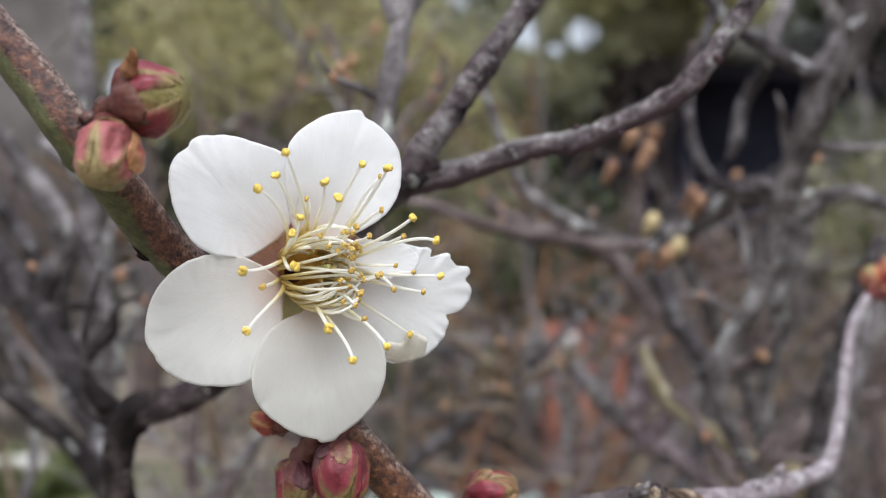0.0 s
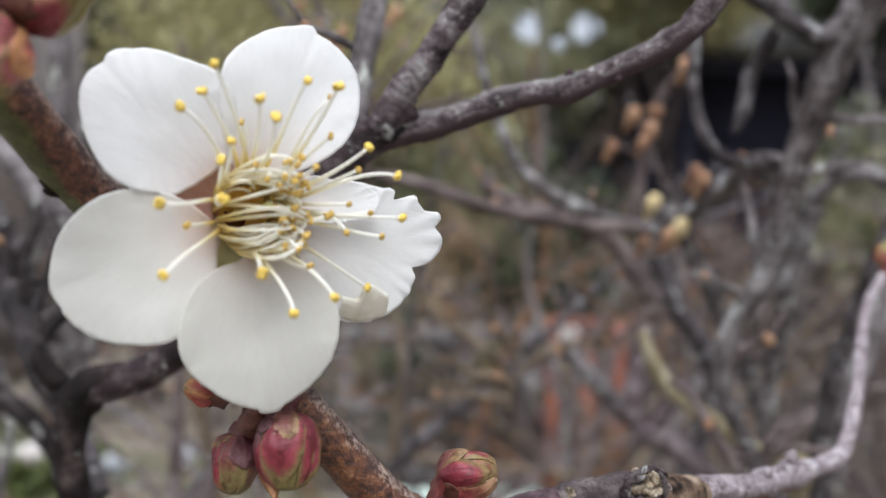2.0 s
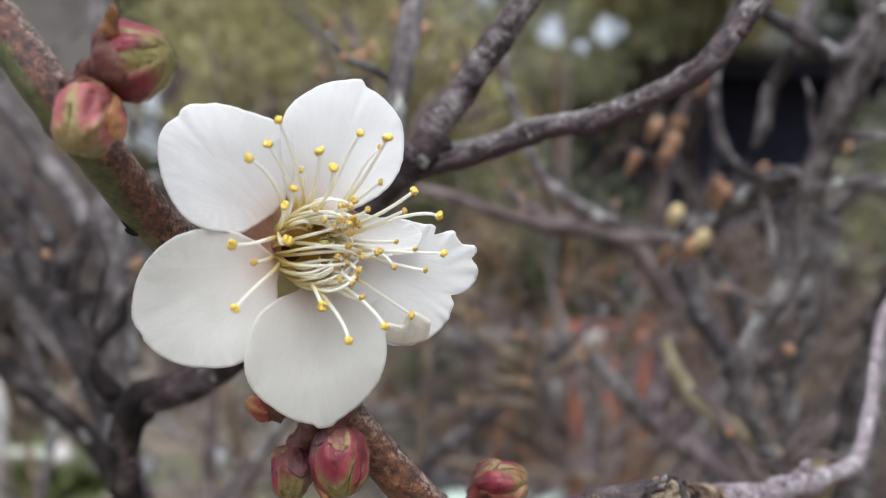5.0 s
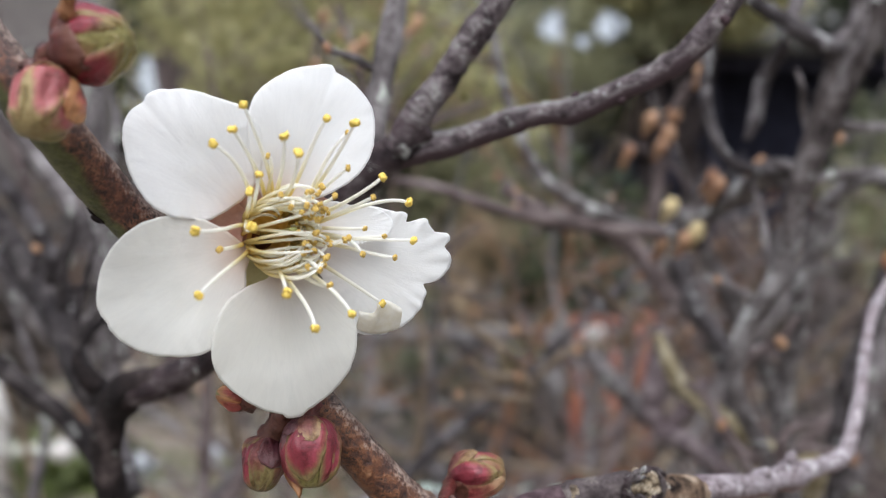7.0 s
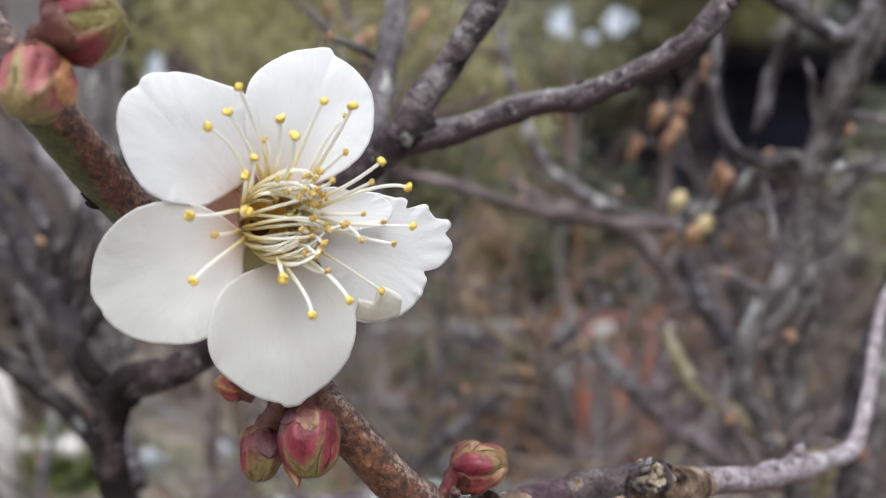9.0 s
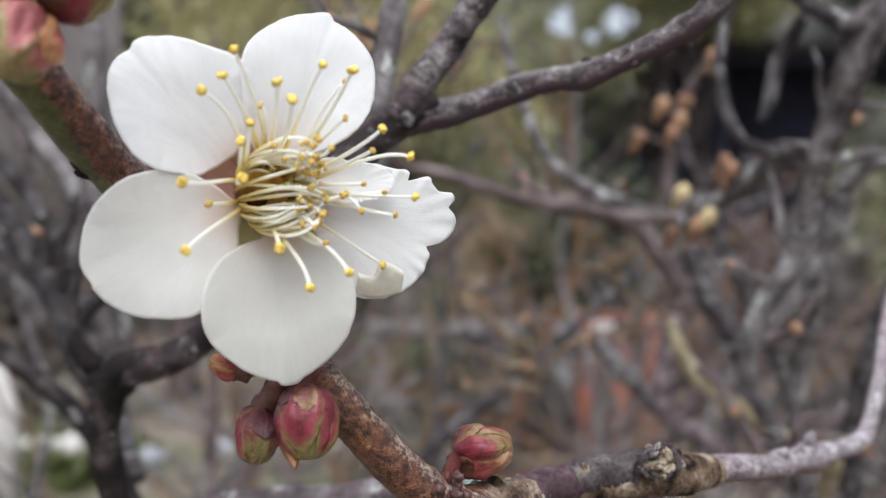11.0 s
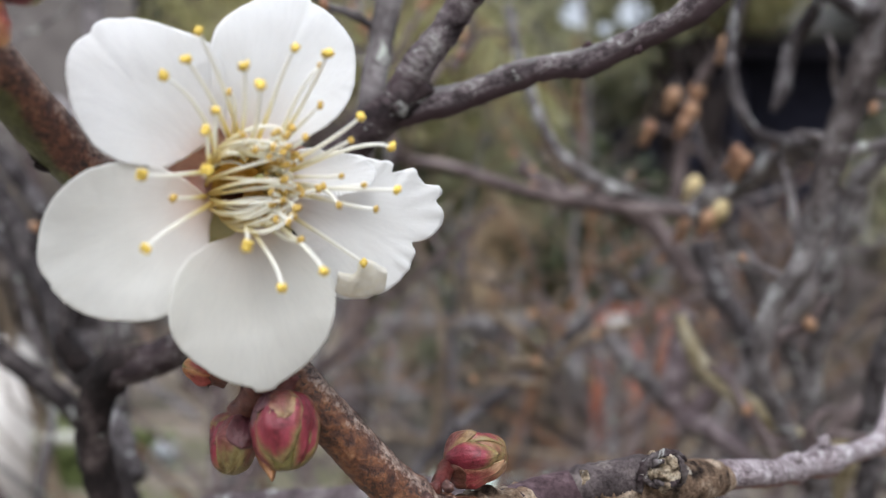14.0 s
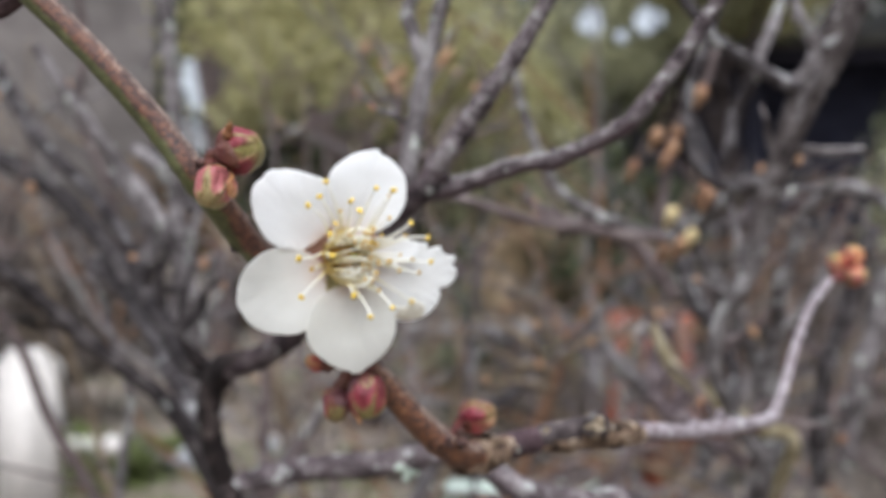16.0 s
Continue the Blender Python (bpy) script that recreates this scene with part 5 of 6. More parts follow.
# ---- buds on the twig ----
def bud(label, centre, axis, length, width, foot, seed, sepals, scales, skin=None, knob=0.05):
    """A swollen flower bud on a short stalk: folded petals, wrapped by domed sepals and, round its foot, by scales.
    sepals, scales: (turn from the viewer's side, half width, how far up, lift, dome, material)."""
    c = w(*centre)
    L, R = length * K, width * K * 0.5
    thing_ = thing("flower_bud", w(*foot), label, "flower bud", "buds on the twig")
    ax = Vector(axis).normalized()
    near = ax.to_track_quat("Z", "Y").to_matrix().transposed() @ Vector((0.05, -1.0, 0.12))
    facing = math.atan2(near.y, near.x)
    core = ball(c, ax, L, R, 18, 24, 0.26, seed)
    part("petal_ball", (core[0], core[1], [(0.75, g, b) for _, g, b in core[2]]), skin or BUD_GREEN, thing_, "folded green and pink petals")
    for name, rows in (("sepal", sepals), ("scale", scales)):
        for k, (turn, half, reach, lift, dome, mat) in enumerate(rows):
            part(name, shell(c, ax, L * (1.03 if name == "scale" else 1.0), R, facing + turn, half, reach, lift + (0.06 if name == "scale" else 0.0), seed + k, lump=0.26, form=seed, dome=dome, rows=16, cols=18), mat, thing_)
    b = c - ax * L * 0.46
    mid = (b + w(*foot)) / 2 + Vector((0.012, -0.01, 0.008)) * K
    part("stalk", tube(spline([tuple(w(*foot)), tuple(mid), tuple(b), tuple(b + ax * L * 0.1)], 5), [knob * 1.1 * K, knob * K, knob * 1.15 * K, knob * 1.4 * K], 12, 0.4, 1.2, seed, nodes=((0.3, 0.25), (0.62, 0.2))), BUD_SCALE, thing_)
    return thing_


def coats(mat, other, scale_mat, turn=0.0, reach=0.9):
    """The usual five sepals and two scales of a bud."""
    return ([(turn + 1.26 * k, 0.86, reach - 0.05 * (k % 2), 1.03 + 0.03 * (k % 3), 0.05, mat if k % 2 == 0 else other) for k in (1, 2, 3, 4, 0)],
            [(turn + 0.7, 0.9, 0.42, 1.12, 0.03, scale_mat), (turn + 3.4, 1.2, 0.45, 1.12, 0.0, scale_mat)])


def flake(on, place, way, length, width):
    """A dry, pointed, curled scale that stands off a bud."""
    way = Vector(way).normalized()
    side = way.cross(Vector((0, -1, 0.2))).normalized()
    up = side.cross(way)
    v, f = [], []
    for i in range(8):
        s = i / 7
        for k in range(5):
            u = k / 2 - 1
            half = 0.5 * width * (1 - s ** 1.25) * (0.85 + 0.25 * s)
            v.append(w(*place) + (way * length * s + side * half * u + up * (0.05 * s * s + 0.10 * width * (1 - u * u) * 3 + 0.008 * math.sin(9 * s + 4 * u))) * K)
    for i in range(7):
        for k in range(4):
            q = i * 5 + k
            f.append((q, q + 1, q + 6, q + 5))
    ob = part("dry_scale", (v, f), BUD_DRY, on, "dry orange scale")
    mod = ob.modifiers.new("thickness", "SOLIDIFY")
    mod.thickness, mod.offset = 0.00015, 0


bud("plump pale pink and green bud on the twig", (-1.59, 4.459, 0.432), (-0.10, -0.62, -0.78), 0.32, 0.272, (-1.72, 4.72, 0.655), 1.0,
    [(1.3, 0.85, 0.95, 1.03, 0.05, BUD_PALE), (-1.35, 0.85, 0.95, 1.05, 0.06, BUD_PALE), (2.6, 0.9, 0.9, 1.03, 0.05, BUD_GREEN), (-2.6, 0.9, 0.9, 1.04, 0.05, BUD_GREEN), (0.62, 0.62, 0.88, 1.07, 0.06, BUD_PALE), (-0.5, 0.66, 0.90, 1.10, 0.06, BUD_PALE)],
    [(0.0, 0.75, 0.30, 1.14, 0.05, BUD_TAN), (-1.5, 0.7, 0.62, 1.13, 0.03, BUD_ORANGE), (1.6, 0.9, 0.33, 1.12, 0.03, BUD_SCALE)], BUD_PALE)
tt = bud("large pink and olive bud with an orange dry tip", (-1.405, 4.56, 0.722), (0.90, -0.32, 0.10), 0.375, 0.300, (-1.71, 4.73, 0.665), 2.3,
         [(2.7, 0.9, 0.9, 1.03, 0.05, BUD_GREEN), (-2.5, 0.9, 0.9, 1.03, 0.05, BUD_SEPAL), (0.30, 0.75, 0.90, 1.04, 0.05, BUD_GREEN), (-0.35, 0.6, 0.90, 1.06, 0.04, BUD_SEPAL), (1.15, 0.66, 0.95, 1.08, 0.08, BUD_SEPAL), (-1.05, 0.78, 0.93, 1.09, 0.09, BUD_SEPAL)],
         [(0.55, 1.25, 0.62, 1.10, 0.04, BUD_SCALE), (-2.6, 1.1, 0.48, 1.08, 0.03, BUD_SCALE), (-0.75, 0.9, 0.50, 1.08, 0.02, BUD_SCALE)])
flake(tt, (-1.475, 4.42, 0.815), (0.55, -0.1, 1.0), 0.125, 0.11)
flake(tt, (-1.47, 4.44, 0.80), (0.22, -0.2, 1.0), 0.11, 0.10)
bud("small brownish bud beside a pink one", (-0.895, 5.75, -1.435), (-0.14, -0.3, -1.0), 0.315, 0.235, (-0.74, 5.74, -1.10), 3.1,
    [(2.6, 0.9, 0.9, 1.03, 0.05, BUD_OLIVE), (-2.6, 0.9, 0.9, 1.03, 0.05, BUD_OLIVE), (-1.2, 0.85, 0.96, 1.04, 0.05, BUD_OLIVE), (1.0, 0.85, 0.90, 1.06, 0.07, BUD_SEPAL), (0.2, 0.72, 0.92, 1.07, 0.06, BUD_OLIVE)],
    [(-0.55, 0.80, 0.55, 1.12, 0.12, BUD_PLUM), (1.2, 0.8, 0.40, 1.06, 0.04, BUD_TAN)], BUD_OLIVE, 0.06)
mb = bud("plump crimson and green bud under the blossom", (-0.605, 5.625, -1.337), (0.12, -0.32, -1.0), 0.395, 0.295, (-0.62, 5.74, -1.08), 4.4,
         [(2.7, 0.9, 0.9, 1.03, 0.05, BUD_GREEN), (-2.5, 0.9, 0.9, 1.03, 0.05, BUD_GREEN), (-1.5, 0.9, 0.97, 1.05, 0.04, BUD_GREEN), (1.5, 0.9, 0.95, 1.05, 0.05, BUD_SEPAL), (-0.95, 0.6, 0.96, 1.08, 0.03, BUD_SEPAL), (0.08, 0.80, 0.82, 1.10, 0.10, BUD_SEPAL)],
         [(1.35, 0.8, 0.50, 1.05, 0.03, BUD_PLUM), (-0.1, 0.66, 0.44, 1.10, 0.06, BUD_TAN), (0.75, 0.55, 0.36, 1.12, 0.06, BUD_PLUM)])
flake(mb, (-0.70, 5.62, -1.44), (0.30, -0.05, -0.9), 0.14, 0.13)
bud("crimson and cream bud on a knobby stalk", (0.336, 6.458, -1.662), (0.95, -0.30, 0.22), 0.37, 0.295, (0.11, 6.08, -1.75), 5.2,
    [(2.7, 0.9, 0.9, 1.03, 0.05, BUD_SEPAL), (-2.5, 0.9, 0.9, 1.03, 0.05, BUD_SEPAL), (-1.4, 0.8, 0.90, 1.04, 0.05, BUD_SEPAL), (1.2, 0.8, 0.93, 1.05, 0.05, BUD_CREAMY), (0.65, 0.55, 0.93, 1.07, 0.04, BUD_CREAMY), (-0.22, 0.66, 0.86, 1.09, 0.09, BUD_SEPAL)],
    [(0.50, 0.66, 0.46, 1.10, 0.09, BUD_SCALE), (-1.0, 0.55, 0.60, 1.06, 0.03, BUD_TAN), (2.9, 1.0, 0.4, 1.12, 0.03, BUD_SCALE)], BUD_SEPAL, knob=0.036)
bud("small orange-red bud half hidden by a petal", (-1.115, 5.90, -1.075), (-0.95, -0.2, 0.30), 0.20, 0.13, (-0.84, 5.80, -1.00), 6.0, *coats(BUD_ORANGE, BUD_SEPAL, BUD_SCALE, 0.4))
for place_, way, long_, wide_, seed_ in (((6.1, 12.9, -0.29), (0.3, -0.3, 1.0), 0.40, 0.29, 7.0), ((5.84, 12.9, -0.38), (-0.3, -0.3, 0.9), 0.34, 0.25, 8.0), ((6.08, 12.7, -0.59), (0.8, -0.4, 0.2), 0.36, 0.26, 9.0)):
    bud("orange-pink bud at the tip of a silvery twig", place_, way, long_, wide_, (5.64, 12.6, -0.65), seed_, *coats(BUD_ORANGE, BUD_PALE, BUD_TAN, seed_))
for q, s in (((0.075, 5.95, -1.775), 0.052), ((0.10, 5.96, -1.83), 0.036), ((0.19, 6.04, -1.72), 0.038), ((0.225, 6.03, -1.825), 0.046), ((0.185, 6.0, -1.815), 0.04), ((0.06, 5.94, -1.82), 0.03), ((-1.75, 4.68, 0.64), 0.05), ((-1.69, 4.70, 0.72), 0.045), ((-0.70, 5.68, -1.12), 0.06)):
    part("leaf_bud", ball(w(*q), (0.5, -0.8, 0.2), s * 2.2 * K, s * 0.84 * K, 14, 18, 0.45, q[0] * 7), BUD_DARK, flower_twig, "tiny dark leaf bud")


# ---- the blossom ----
FC, FN, FA = Vector((-0.741, 5.38, -0.121)), Vector((0.38, -0.925, 0)), Vector((0.925, 0.38, 0))


def fl(a, b, h):
    """A place in the blossom: a across, b up, h out towards the viewer, in plan units."""
    return w(*(FC + FA * a + Vector((0, 0, b)) + FN * h))


blossom = thing("plum_blossom", fl(-0.02, -0.01, -0.42), "open white plum blossom with yellow stamens on a twig", "flower")


def rim_radius(rim, deg):
    """The radius at an angle, smooth between the (degrees, radius) pairs of a rim that runs all the way round."""
    deg %= 360
    n = len(rim)
    k = next((i for i in range(n) if rim[i][0] > deg), n)
    q = [(rim[i % n][0] + 360 * (i // n), rim[i % n][1]) for i in range(k - 2, k + 2)]

    def slope(a, b, c):
        s0, s1 = (b[1] - a[1]) / (b[0] - a[0]), (c[1] - b[1]) / (c[0] - b[0])
        return 0.0 if s0 * s1 <= 0 else 2 * s0 * s1 / (s0 + s1)
    wide = q[2][0] - q[1][0]
    s = (deg - q[1][0]) / wide
    m0, m1 = slope(*q[:3]) * wide, slope(*q[1:]) * wide
    return (2 * s ** 3 - 3 * s * s + 1) * q[1][1] + (s ** 3 - 2 * s * s + s) * m0 + (3 * s * s - 2 * s ** 3) * q[2][1] + (s ** 3 - s * s) * m1


def petal(claw, centre, rim, L, seed, lift=0.0, deep=0.20, droop=0.1, cup=0.05, cream=0.0, crumple=0.006, label="", name="petal", crease=None):
    """A broad thin petal that grows from its claw; rim: its outline round the centre; crease: degrees of a fold that runs to the rim."""
    rings, spokes = 18, 132
    verts, grow, faces = [], [], []
    axis = math.atan2(centre[1] - claw[1], centre[0] - claw[0])

    def place(x, y, rho, deg):
        dx, dy = x - claw[0], y - claw[1]
        far = math.hypot(dx, dy)
        off = math.atan2(dy, dx) - axis
        off = (off + math.pi) % (2 * math.pi) - math.pi
        s, across = min(1.15, far / L), far * math.sin(off) / (0.5 * L)
        h = -deep * max(0.0, 1 - s) ** 2 - droop * s * s - 0.03 * min(1.0, s) ** 5 + lift
        h += cup * across * across * math.sin(math.pi * min(1.0, s * 0.9))
        h += 0.018 * noise.noise(Vector((x * 2.6, y * 2.6, seed))) + 0.006 * noise.noise(Vector((x * 6, y * 6, seed + 4)))
        # soft pleats fan out from the claw and end in a crumpled rim
        h += 0.0028 * noise.noise(Vector((off * 9, s * 1.2, seed))) * s
        h += crumple * noise.noise(Vector((deg * 0.16, rho * 2.0, seed + 9))) * rho ** 5
        if crease is not None:
            h -= 0.010 * math.exp(-((deg - crease + 180) % 360 - 180) ** 2 / 18) * rho ** 2
        verts.append(fl(x, y, h))
        grow.append((min(1.0, far / L), 0.5 + off / 2.6, cream))

    place(*centre, 0.0, 0.0)
    for i in range(1, rings + 1):
        rho = (i / rings) ** 0.8
        for k in range(spokes):
            deg = 360 * k / spokes
            r = rim_radius(rim, deg) * (1 + 0.010 * noise.noise(Vector((deg * 0.12, seed, 3))) + 0.006 * noise.noise(Vector((deg * 0.4, seed, 8))))
            # inner rings forget the notches of the rim
            mean = sum(rim_radius(rim, deg + d) for d in (-16, -8, 0, 8, 16)) / 5
            r = mean + (r - mean) * rho ** 5
            place(centre[0] + rho * r * math.cos(radians(deg)), centre[1] + rho * r * math.sin(radians(deg)), rho, deg)
    faces = [(0, 1 + k, 1 + (k + 1) % spokes) for k in range(spokes)]
    for i in range(rings - 1):
        for k in range(spokes):
            a, b = 1 + i * spokes + k, 1 + i * spokes + (k + 1) % spokes
            faces.append((a, a + spokes, b + spokes, b))
    ob = part(name, (verts, faces, grow), PETAL, blossom, label)
    mod = ob.modifiers.new("thickness", "SOLIDIFY")
    mod.thickness, mod.offset = 0.00008, 0
    return ob


petal((-0.10, 0.09), (-0.460, 0.409), [(29, 0.396), (70, 0.334), (105, 0.352), (118, 0.372), (124, 0.370), (129, 0.349), (142, 0.361), (187, 0.311), (204, 0.308), (250, 0.332), (270, 0.334), (289, 0.354), (301, 0.349), (333, 0.372)],
      0.85, 1.0, 0.012, 0.14, 0.07, crumple=0.010, crease=130, label="white petal with a nicked, crumpled rim")
petal((0.0, 0.13), (0.185, 0.571), [(0, 0.358), (18, 0.374), (65, 0.359), (70, 0.386), (89, 0.350), (124, 0.331), (156, 0.350), (185, 0.348), (207, 0.368), (238, 0.449), (246, 0.457), (276, 0.377), (303, 0.352)],
      0.85, 2.0, 0.02, 0.14, 0.07, crease=66, label="white petal with a notch in its rim")
petal((-0.14, -0.06), (-0.559, -0.271), [(10, 0.411), (24, 0.481), (33, 0.439), (70, 0.381), (95, 0.360), (149, 0.341), (177, 0.344), (198, 0.361), (213, 0.352), (217, 0.362), (266, 0.361), (303, 0.395), (319, 0.390)],
      0.90, 3.0, 0.02, 0.15, 0.09, cream=0.7)
petal((0.03, -0.13), (0.034, -0.597), [(23, 0.404), (72, 0.409), (94, 0.402), (105, 0.365), (148, 0.389), (191, 0.385), (232, 0.349), (270, 0.372), (273, 0.393), (284, 0.405), (292, 0.382), (306, 0.375), (349, 0.386)],
      0.85, 4.0, 0.04, 0.15, 0.05, cream=0.9, crumple=0.006, crease=282, label="broad cream-white petal with a small pointed tip")
petal((0.14, -0.01), (0.543, -0.190), [(5, 0.483), (11, 0.472), (16, 0.449), (20, 0.502), (25, 0.489), (29, 0.425), (39, 0.411), (42, 0.425), (49, 0.361), (55, 0.322), (57, 0.361), (61, 0.366), (69, 0.344), (78, 0.342), (111, 0.377), (134, 0.415), (160, 0.397), (193, 0.284), (230, 0.286), (254, 0.367), (301, 0.367), (337, 0.342), (343, 0.309), (348, 0.373), (354, 0.423)],
      0.90, 5.0, 0.01, 0.20, 0.06, cup=0.02, cream=0.2, crumple=0.02, label="crumpled petal with a ragged, torn rim")
# the inner fold of the crumpled petal
petal((0.12, 0.03), (0.44, 0.055), [(0, 0.19), (40, 0.135), (75, 0.105), (110, 0.115), (150, 0.22), (180, 0.26), (215, 0.20), (250, 0.115), (290, 0.105), (325, 0.14)],
      0.60, 6.0, 0.045, 0.20, -0.03, cup=0.10, crumple=0.008, name="petal_fold", label="inner fold of the crumpled petal")


def curl():
    """A corner of the crumpled petal, rolled over into a little cream pocket with a thick wavy lip."""
    verts, faces = [], []
    rows, cols = 18, 36
    for i in range(rows + 1):
        v = i / rows
        for k in range(cols + 1):
            u = k / cols
            tall = 0.090 + 0.085 * math.exp(-((u - 0.66) / 0.28) ** 2)
            bulge = math.sin(math.pi * 0.78 * v) * (0.55 + 0.45 * math.sin(math.pi * u))
            ruffle = v * v * (0.014 * math.sin(13 * u + 1.2) + 0.012 * noise.noise(Vector((u * 7, v * 3, 2.0)))) + 0.006 * noise.noise(Vector((u * 9, v * 5, 6.0)))
            x = 0.440 + 0.245 * u - 0.10 * v * v * max(0.0, u - 0.45) + 0.022 * v * math.sin(8 * u)
            y = -0.545 + 0.03 * (2 * u - 1) ** 2 + tall * math.sin(math.pi * 0.60 * v)
            h = -0.03 + 0.10 * bulge + ruffle
            verts.append(fl(x, y, h))
    for i in range(rows):
        for k in range(cols):
            a = i * (cols + 1) + k
            faces.append((a, a + 1, a + cols + 2, a + cols + 1))
    ob = part("petal_curl", (verts, faces), CREAM, blossom, "rolled cream-coloured corner of the petal")
    mod = ob.modifiers.new("thickness", "SOLIDIFY")
    mod.thickness, mod.offset = 0.00026, 0


curl()

# cup and stalk
cup_v, cup_f = [], []
prof = [(0.0, -0.40), (0.07, -0.395), (0.12, -0.35), (0.15, -0.27), (0.165, -0.20), (0.175, -0.195), (0.185, -0.21), (0.175, -0.29), (0.14, -0.38), (0.08, -0.43), (0.0, -0.44)]
for r, h in prof:
    for k in range(24):
        cup_v.append(fl(-0.01 + r * math.cos(math.pi * k / 12), r * math.sin(math.pi * k / 12), h))
for i in range(len(prof) - 1):
    for k in range(24):
        a, b = i * 24 + k, i * 24 + (k + 1) % 24
        cup_f.append((a, b, b + 24, a + 24))
part("cup", (cup_v, cup_f), CUP, blossom, "amber-brown flower cup")
part("stalk", tube(spline([tuple(fl(-0.01, 0, -0.42)), tuple(w(-0.98, 5.80, -0.28)), tuple(w(-1.07, 5.74, -0.50))], 5), [0.07 * K, 0.075 * K, 0.09 * K], 12, 0.12), BUD_SCALE, blossom)
for a, m, far in ((2.93, SEPAL, 0.42), (-1.98, SEPAL_GREEN, 0.36), (0.36, SEPAL, 0.40), (1.80, SEPAL, 0.38), (-0.95, SEPAL_GREEN, 0.36)):
    v, f = [], []
    for i in range(9):
        s = i / 8
        for k in range(7):
            u = k / 3 - 1
            r = 0.13 + (far - 0.13) * s
            y = 0.15 * math.sin(math.pi * (0.16 + 0.82 * s)) ** 0.8 * u
            v.append(fl(r * math.cos(a) - y * math.sin(a), r * math.sin(a) + y * math.cos(a), -0.205 + 0.03 * s + 0.03 * u * u))
    for i in range(8):
        for k in range(6):
            q = i * 7 + k
            f.append((q, q + 1, q + 8, q + 7))
    ob = part("sepal", (v, f), m, blossom, "brownish red sepal" if m is SEPAL else "olive green sepal")
    mod = ob.modifiers.new("thickness", "SOLIDIFY")
    mod.thickness, mod.offset = 0.00022, -1

# stamens: (a, b, h) of the anther, spent or fresh
FRESH = [(-0.24, 0.62, 0.38), (0.16, 0.57, 0.42), (-0.46, -0.29, 0.47), (0.09, -0.46, 0.48), (0.62, 0.17, 0.32), (0.26, -0.39, 0.53), (-0.47, 0.01, 0.43), (-0.01, 0.38, 0.56), (0.64, -0.03, 0.34),
         (-0.07, -0.28, 0.59), (-0.38, 0.43, 0.36), (0.54, -0.37, 0.12), (-0.29, 0.50, 0.37), (0.30, 0.55, 0.43), (-0.07, 0.46, 0.52), (0.46, 0.29, 0.38), (-0.18, 0.28, 0.45), (-0.22, 0.20, 0.43), (-0.22, 0.03, 0.48)]
SPENT = [(0.28, 0.51, 0.36), (-0.10, 0.39, 0.26), (0.27, 0.33, 0.41), (0.43, 0.19, 0.32), (-0.34, -0.08, 0.27), (0.39, 0.03, 0.30), (0.28, -0.03, 0.31), (0.31, -0.02, 0.28), (0.50, -0.01, 0.29), (0.38, -0.10, 0.30),
         (0.55, -0.12, 0.31), (0.18, -0.12, 0.32), (0.14, -0.18, 0.36), (0.20, -0.26, 0.33), (0.09, 0.21, 0.39), (0.21, 0.19, 0.39), (0.11, 0.12, 0.40), (0.07, 0.14, 0.39), (-0.06, 0.19, 0.39), (0.14, 0.15, 0.36)]


def stamen(a, b, h, fresh, rng, arch=None):
    """A pale filament from the cup's rim to a two-lobed anther."""
    way = math.atan2(b, a) + rng.gauss(0, 0.25)
    if arch is not None:
        way = arch
    r = 0.145 + rng.uniform(-0.015, 0.012)
    base = Vector((-0.01 + r * math.cos(way), r * math.sin(way), -0.20))
    tip = Vector((a, b, h))
    reach = (tip - base).length
    if arch is None:
        c1 = base + Vector((0.10 * math.cos(way) * reach, 0.10 * math.sin(way) * reach, 0.45 * reach))
        c2 = tip - (tip - base) * 0.3 + Vector((rng.gauss(0, 0.035), rng.gauss(0, 0.035), 0.12 * reach))
    else:
        c1 = base + Vector((0.07 * math.cos(way) + rng.gauss(0, 0.03), 0.13 * math.sin(way) + rng.gauss(0, 0.03), 0.34 + rng.gauss(0, 0.05)))
        c2 = tip + Vector((-0.10 + rng.gauss(0, 0.04), 0.09 * math.sin(way) + rng.gauss(0, 0.05), 0.10))
    pts = []
    for i in range(15):
        s = i / 14
        q = base * (1 - s) ** 3 + c1 * 3 * s * (1 - s) ** 2 + c2 * 3 * s * s * (1 - s) + tip * s ** 3
        pts.append(tuple(fl(*q)))
    girth = K if arch is None else 0.84 * K
    ob = part("stamen", tube(pts, [0.0126 * girth, 0.0112 * girth, 0.0100 * girth, 0.0084 * girth], 8), FILAMENT, blossom)
    d = Vector(pts[-1]) - Vector(pts[-3])
    size = (0.026 if fresh else 0.018) * K * rng.uniform(0.88, 1.12)
    side = d.cross(Vector((rng.gauss(0, 1), rng.gauss(0, 1), rng.gauss(0, 1)))).normalized()
    along = (d.normalized() * 0.5 + side.cross(d).normalized() * rng.uniform(0.4, 1)).normalized()
    at = Vector(pts[-1]) + d.normalized() * size * 0.3
    lobes = [ball(at + side * size * 0.34 * e, along, size * 1.75, size * 0.66, 8, 10, 0.6, rng.random() * 9) for e in (-1, 1)]
    part("anther", merged(lobes), ANTHER if fresh else ANTHER_OLD, ob, "powdery yellow anther" if fresh else "spent golden brown anther")


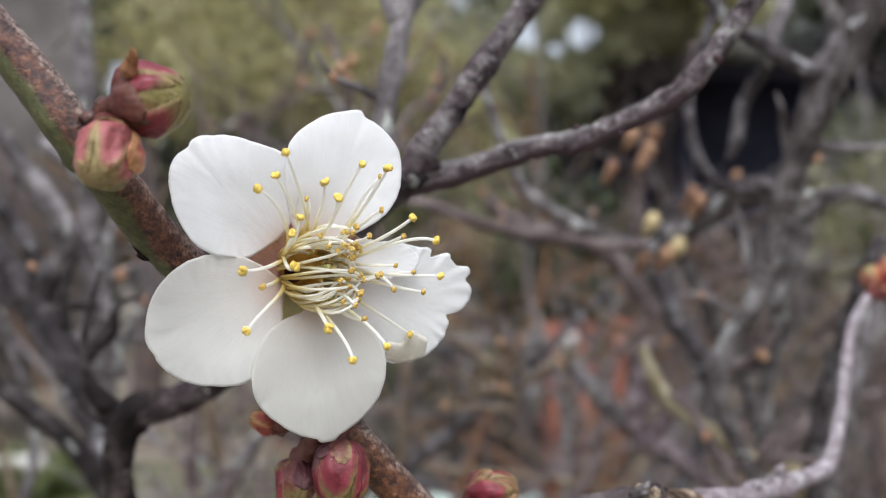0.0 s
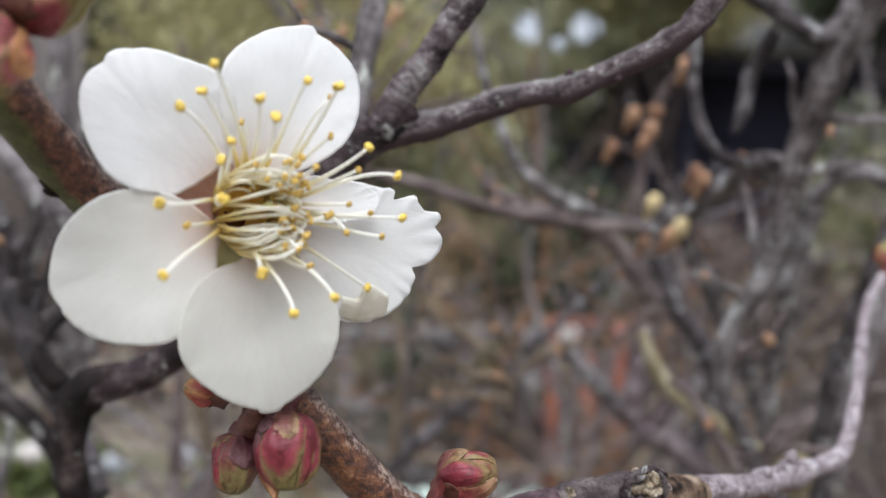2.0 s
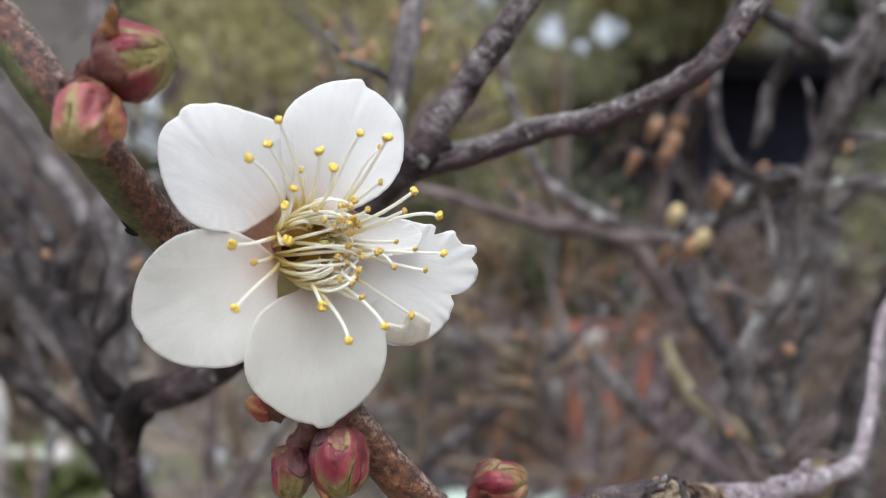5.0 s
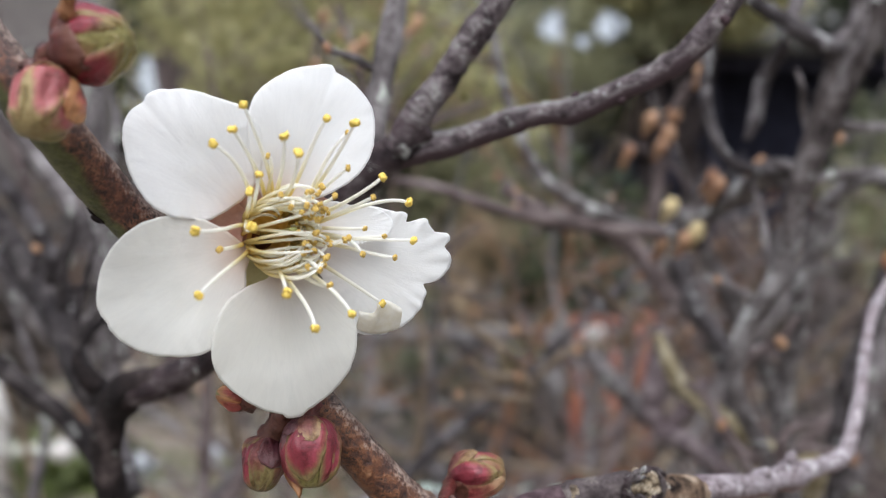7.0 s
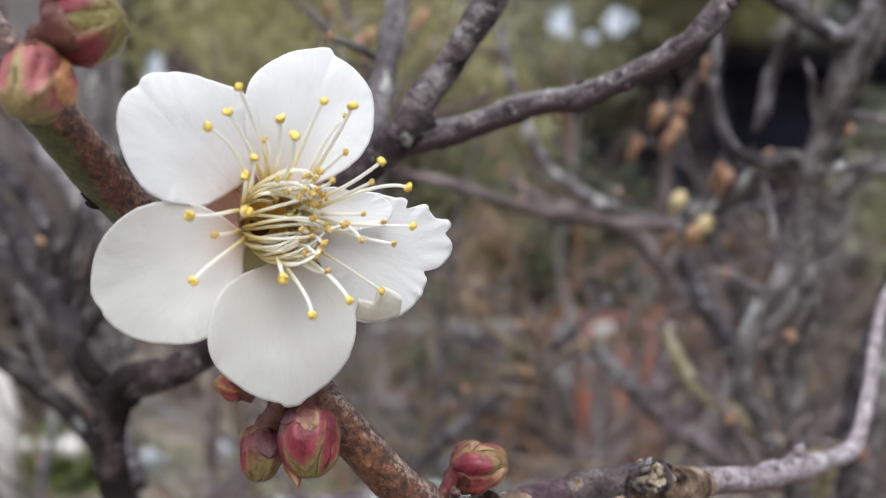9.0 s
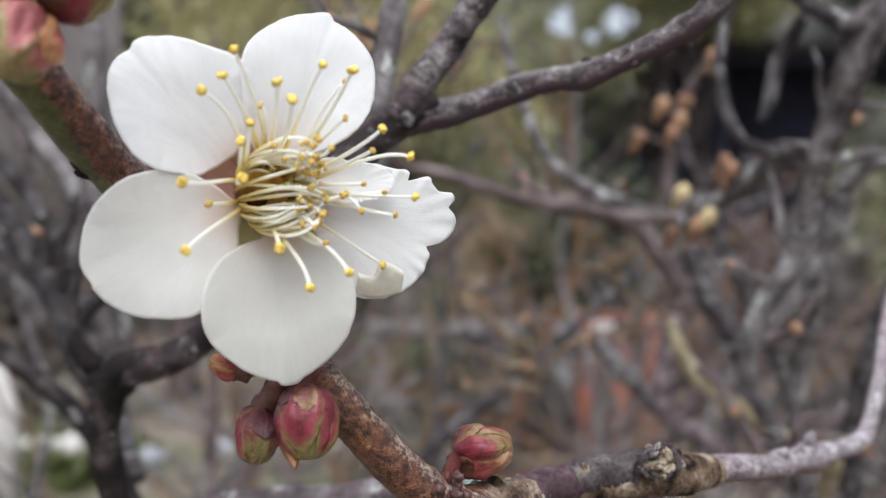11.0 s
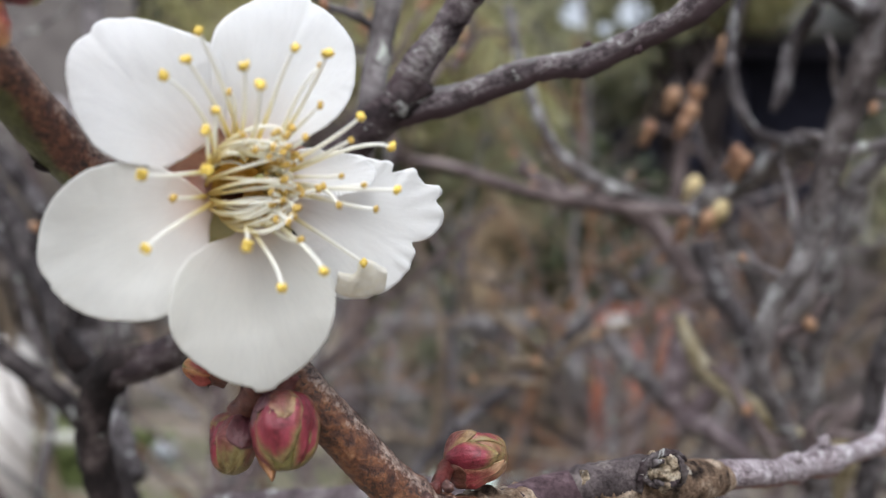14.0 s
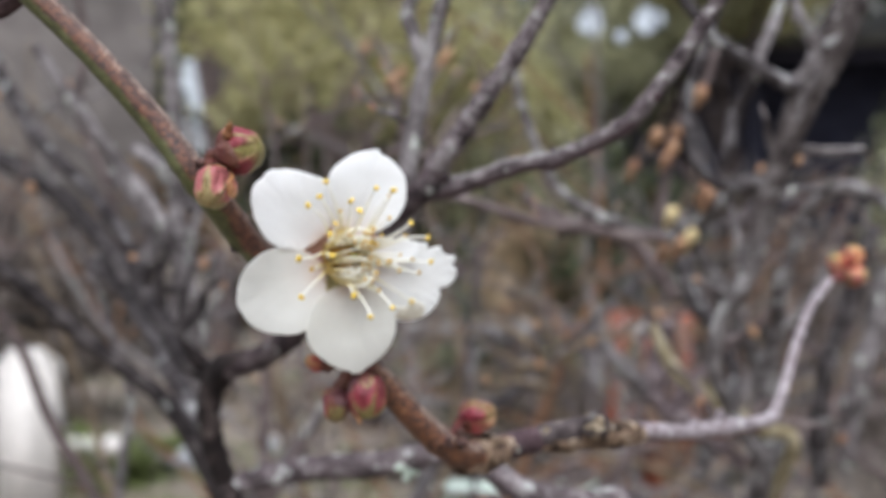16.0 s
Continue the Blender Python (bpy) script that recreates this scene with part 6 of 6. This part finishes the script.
def whorl(way, rng):
    """A stamen still rolled in: its filament runs round the mouth of the cup."""
    sweep = (1 if math.sin(way) > 0 else -1) * -rng.uniform(0.5, 1.5)
    top, r0, r1 = rng.uniform(0.18, 0.42), rng.uniform(0.13, 0.16), rng.uniform(0.06, 0.14)
    out_ = rng.uniform(0.02, 0.07)
    pts = []
    for i in range(15):
        s = i / 14
        a = way + sweep * s * s
        r = r0 * (1 - s) + r1 * s + out_ * math.sin(math.pi * s)
        pts.append(tuple(fl(-0.01 + 0.05 * s + r * math.cos(a), r * math.sin(a), -0.20 + top * math.sin(math.pi * 0.82 * s))))
    ob = part("stamen", tube(pts, [0.0106 * K, 0.0095 * K, 0.0085 * K, 0.0070 * K], 8), FILAMENT, blossom)
    size = 0.020 * K * rng.uniform(0.85, 1.15)
    at = Vector(pts[-1])
    part("anther", merged([ball(at + Vector((rng.gauss(0, 1), 0, rng.gauss(0, 1))).normalized() * size * 0.35, (rng.gauss(0, 1), -1, rng.gauss(0, 1)), size * 1.7, size * 0.66, 6, 8, 0.6, rng.random() * 9) for _ in range(2)]), ANTHER_OLD, ob, "spent golden brown anther")


rng = random.Random(12)
for q in FRESH:
    stamen(*q, True, rng)
for q in SPENT:
    stamen(*q, False, rng)
# the inner ring: filaments of the near side lean over the cup's mouth, in a fan
for i in range(23):
    way = math.pi - 1.0 + 2.5 * i / 22 + rng.gauss(0, 0.12)
    tip = (0.10 + 0.14 * rng.random(), 0.03 + 0.15 * math.sin(way) + rng.gauss(0, 0.04), 0.10 + rng.uniform(0, 0.22))
    stamen(*tip, False, rng, way)
for i in range(9):
    whorl(2.45 + 3.9 * i / 8 + rng.gauss(0, 0.12), rng)
for i in range(20):
    stamen(rng.gauss(0.15, 0.05), rng.gauss(0.03, 0.10), rng.uniform(0.12, 0.34), False, rng)
part("pistil", tube(spline([tuple(fl(0, 0, -0.39)), tuple(fl(0.01, 0.01, -0.1)), tuple(fl(0.05, 0.02, 0.18))], 6), [0.03 * K, 0.014 * K, 0.012 * K, 0.018 * K], 9), PISTIL, blossom)
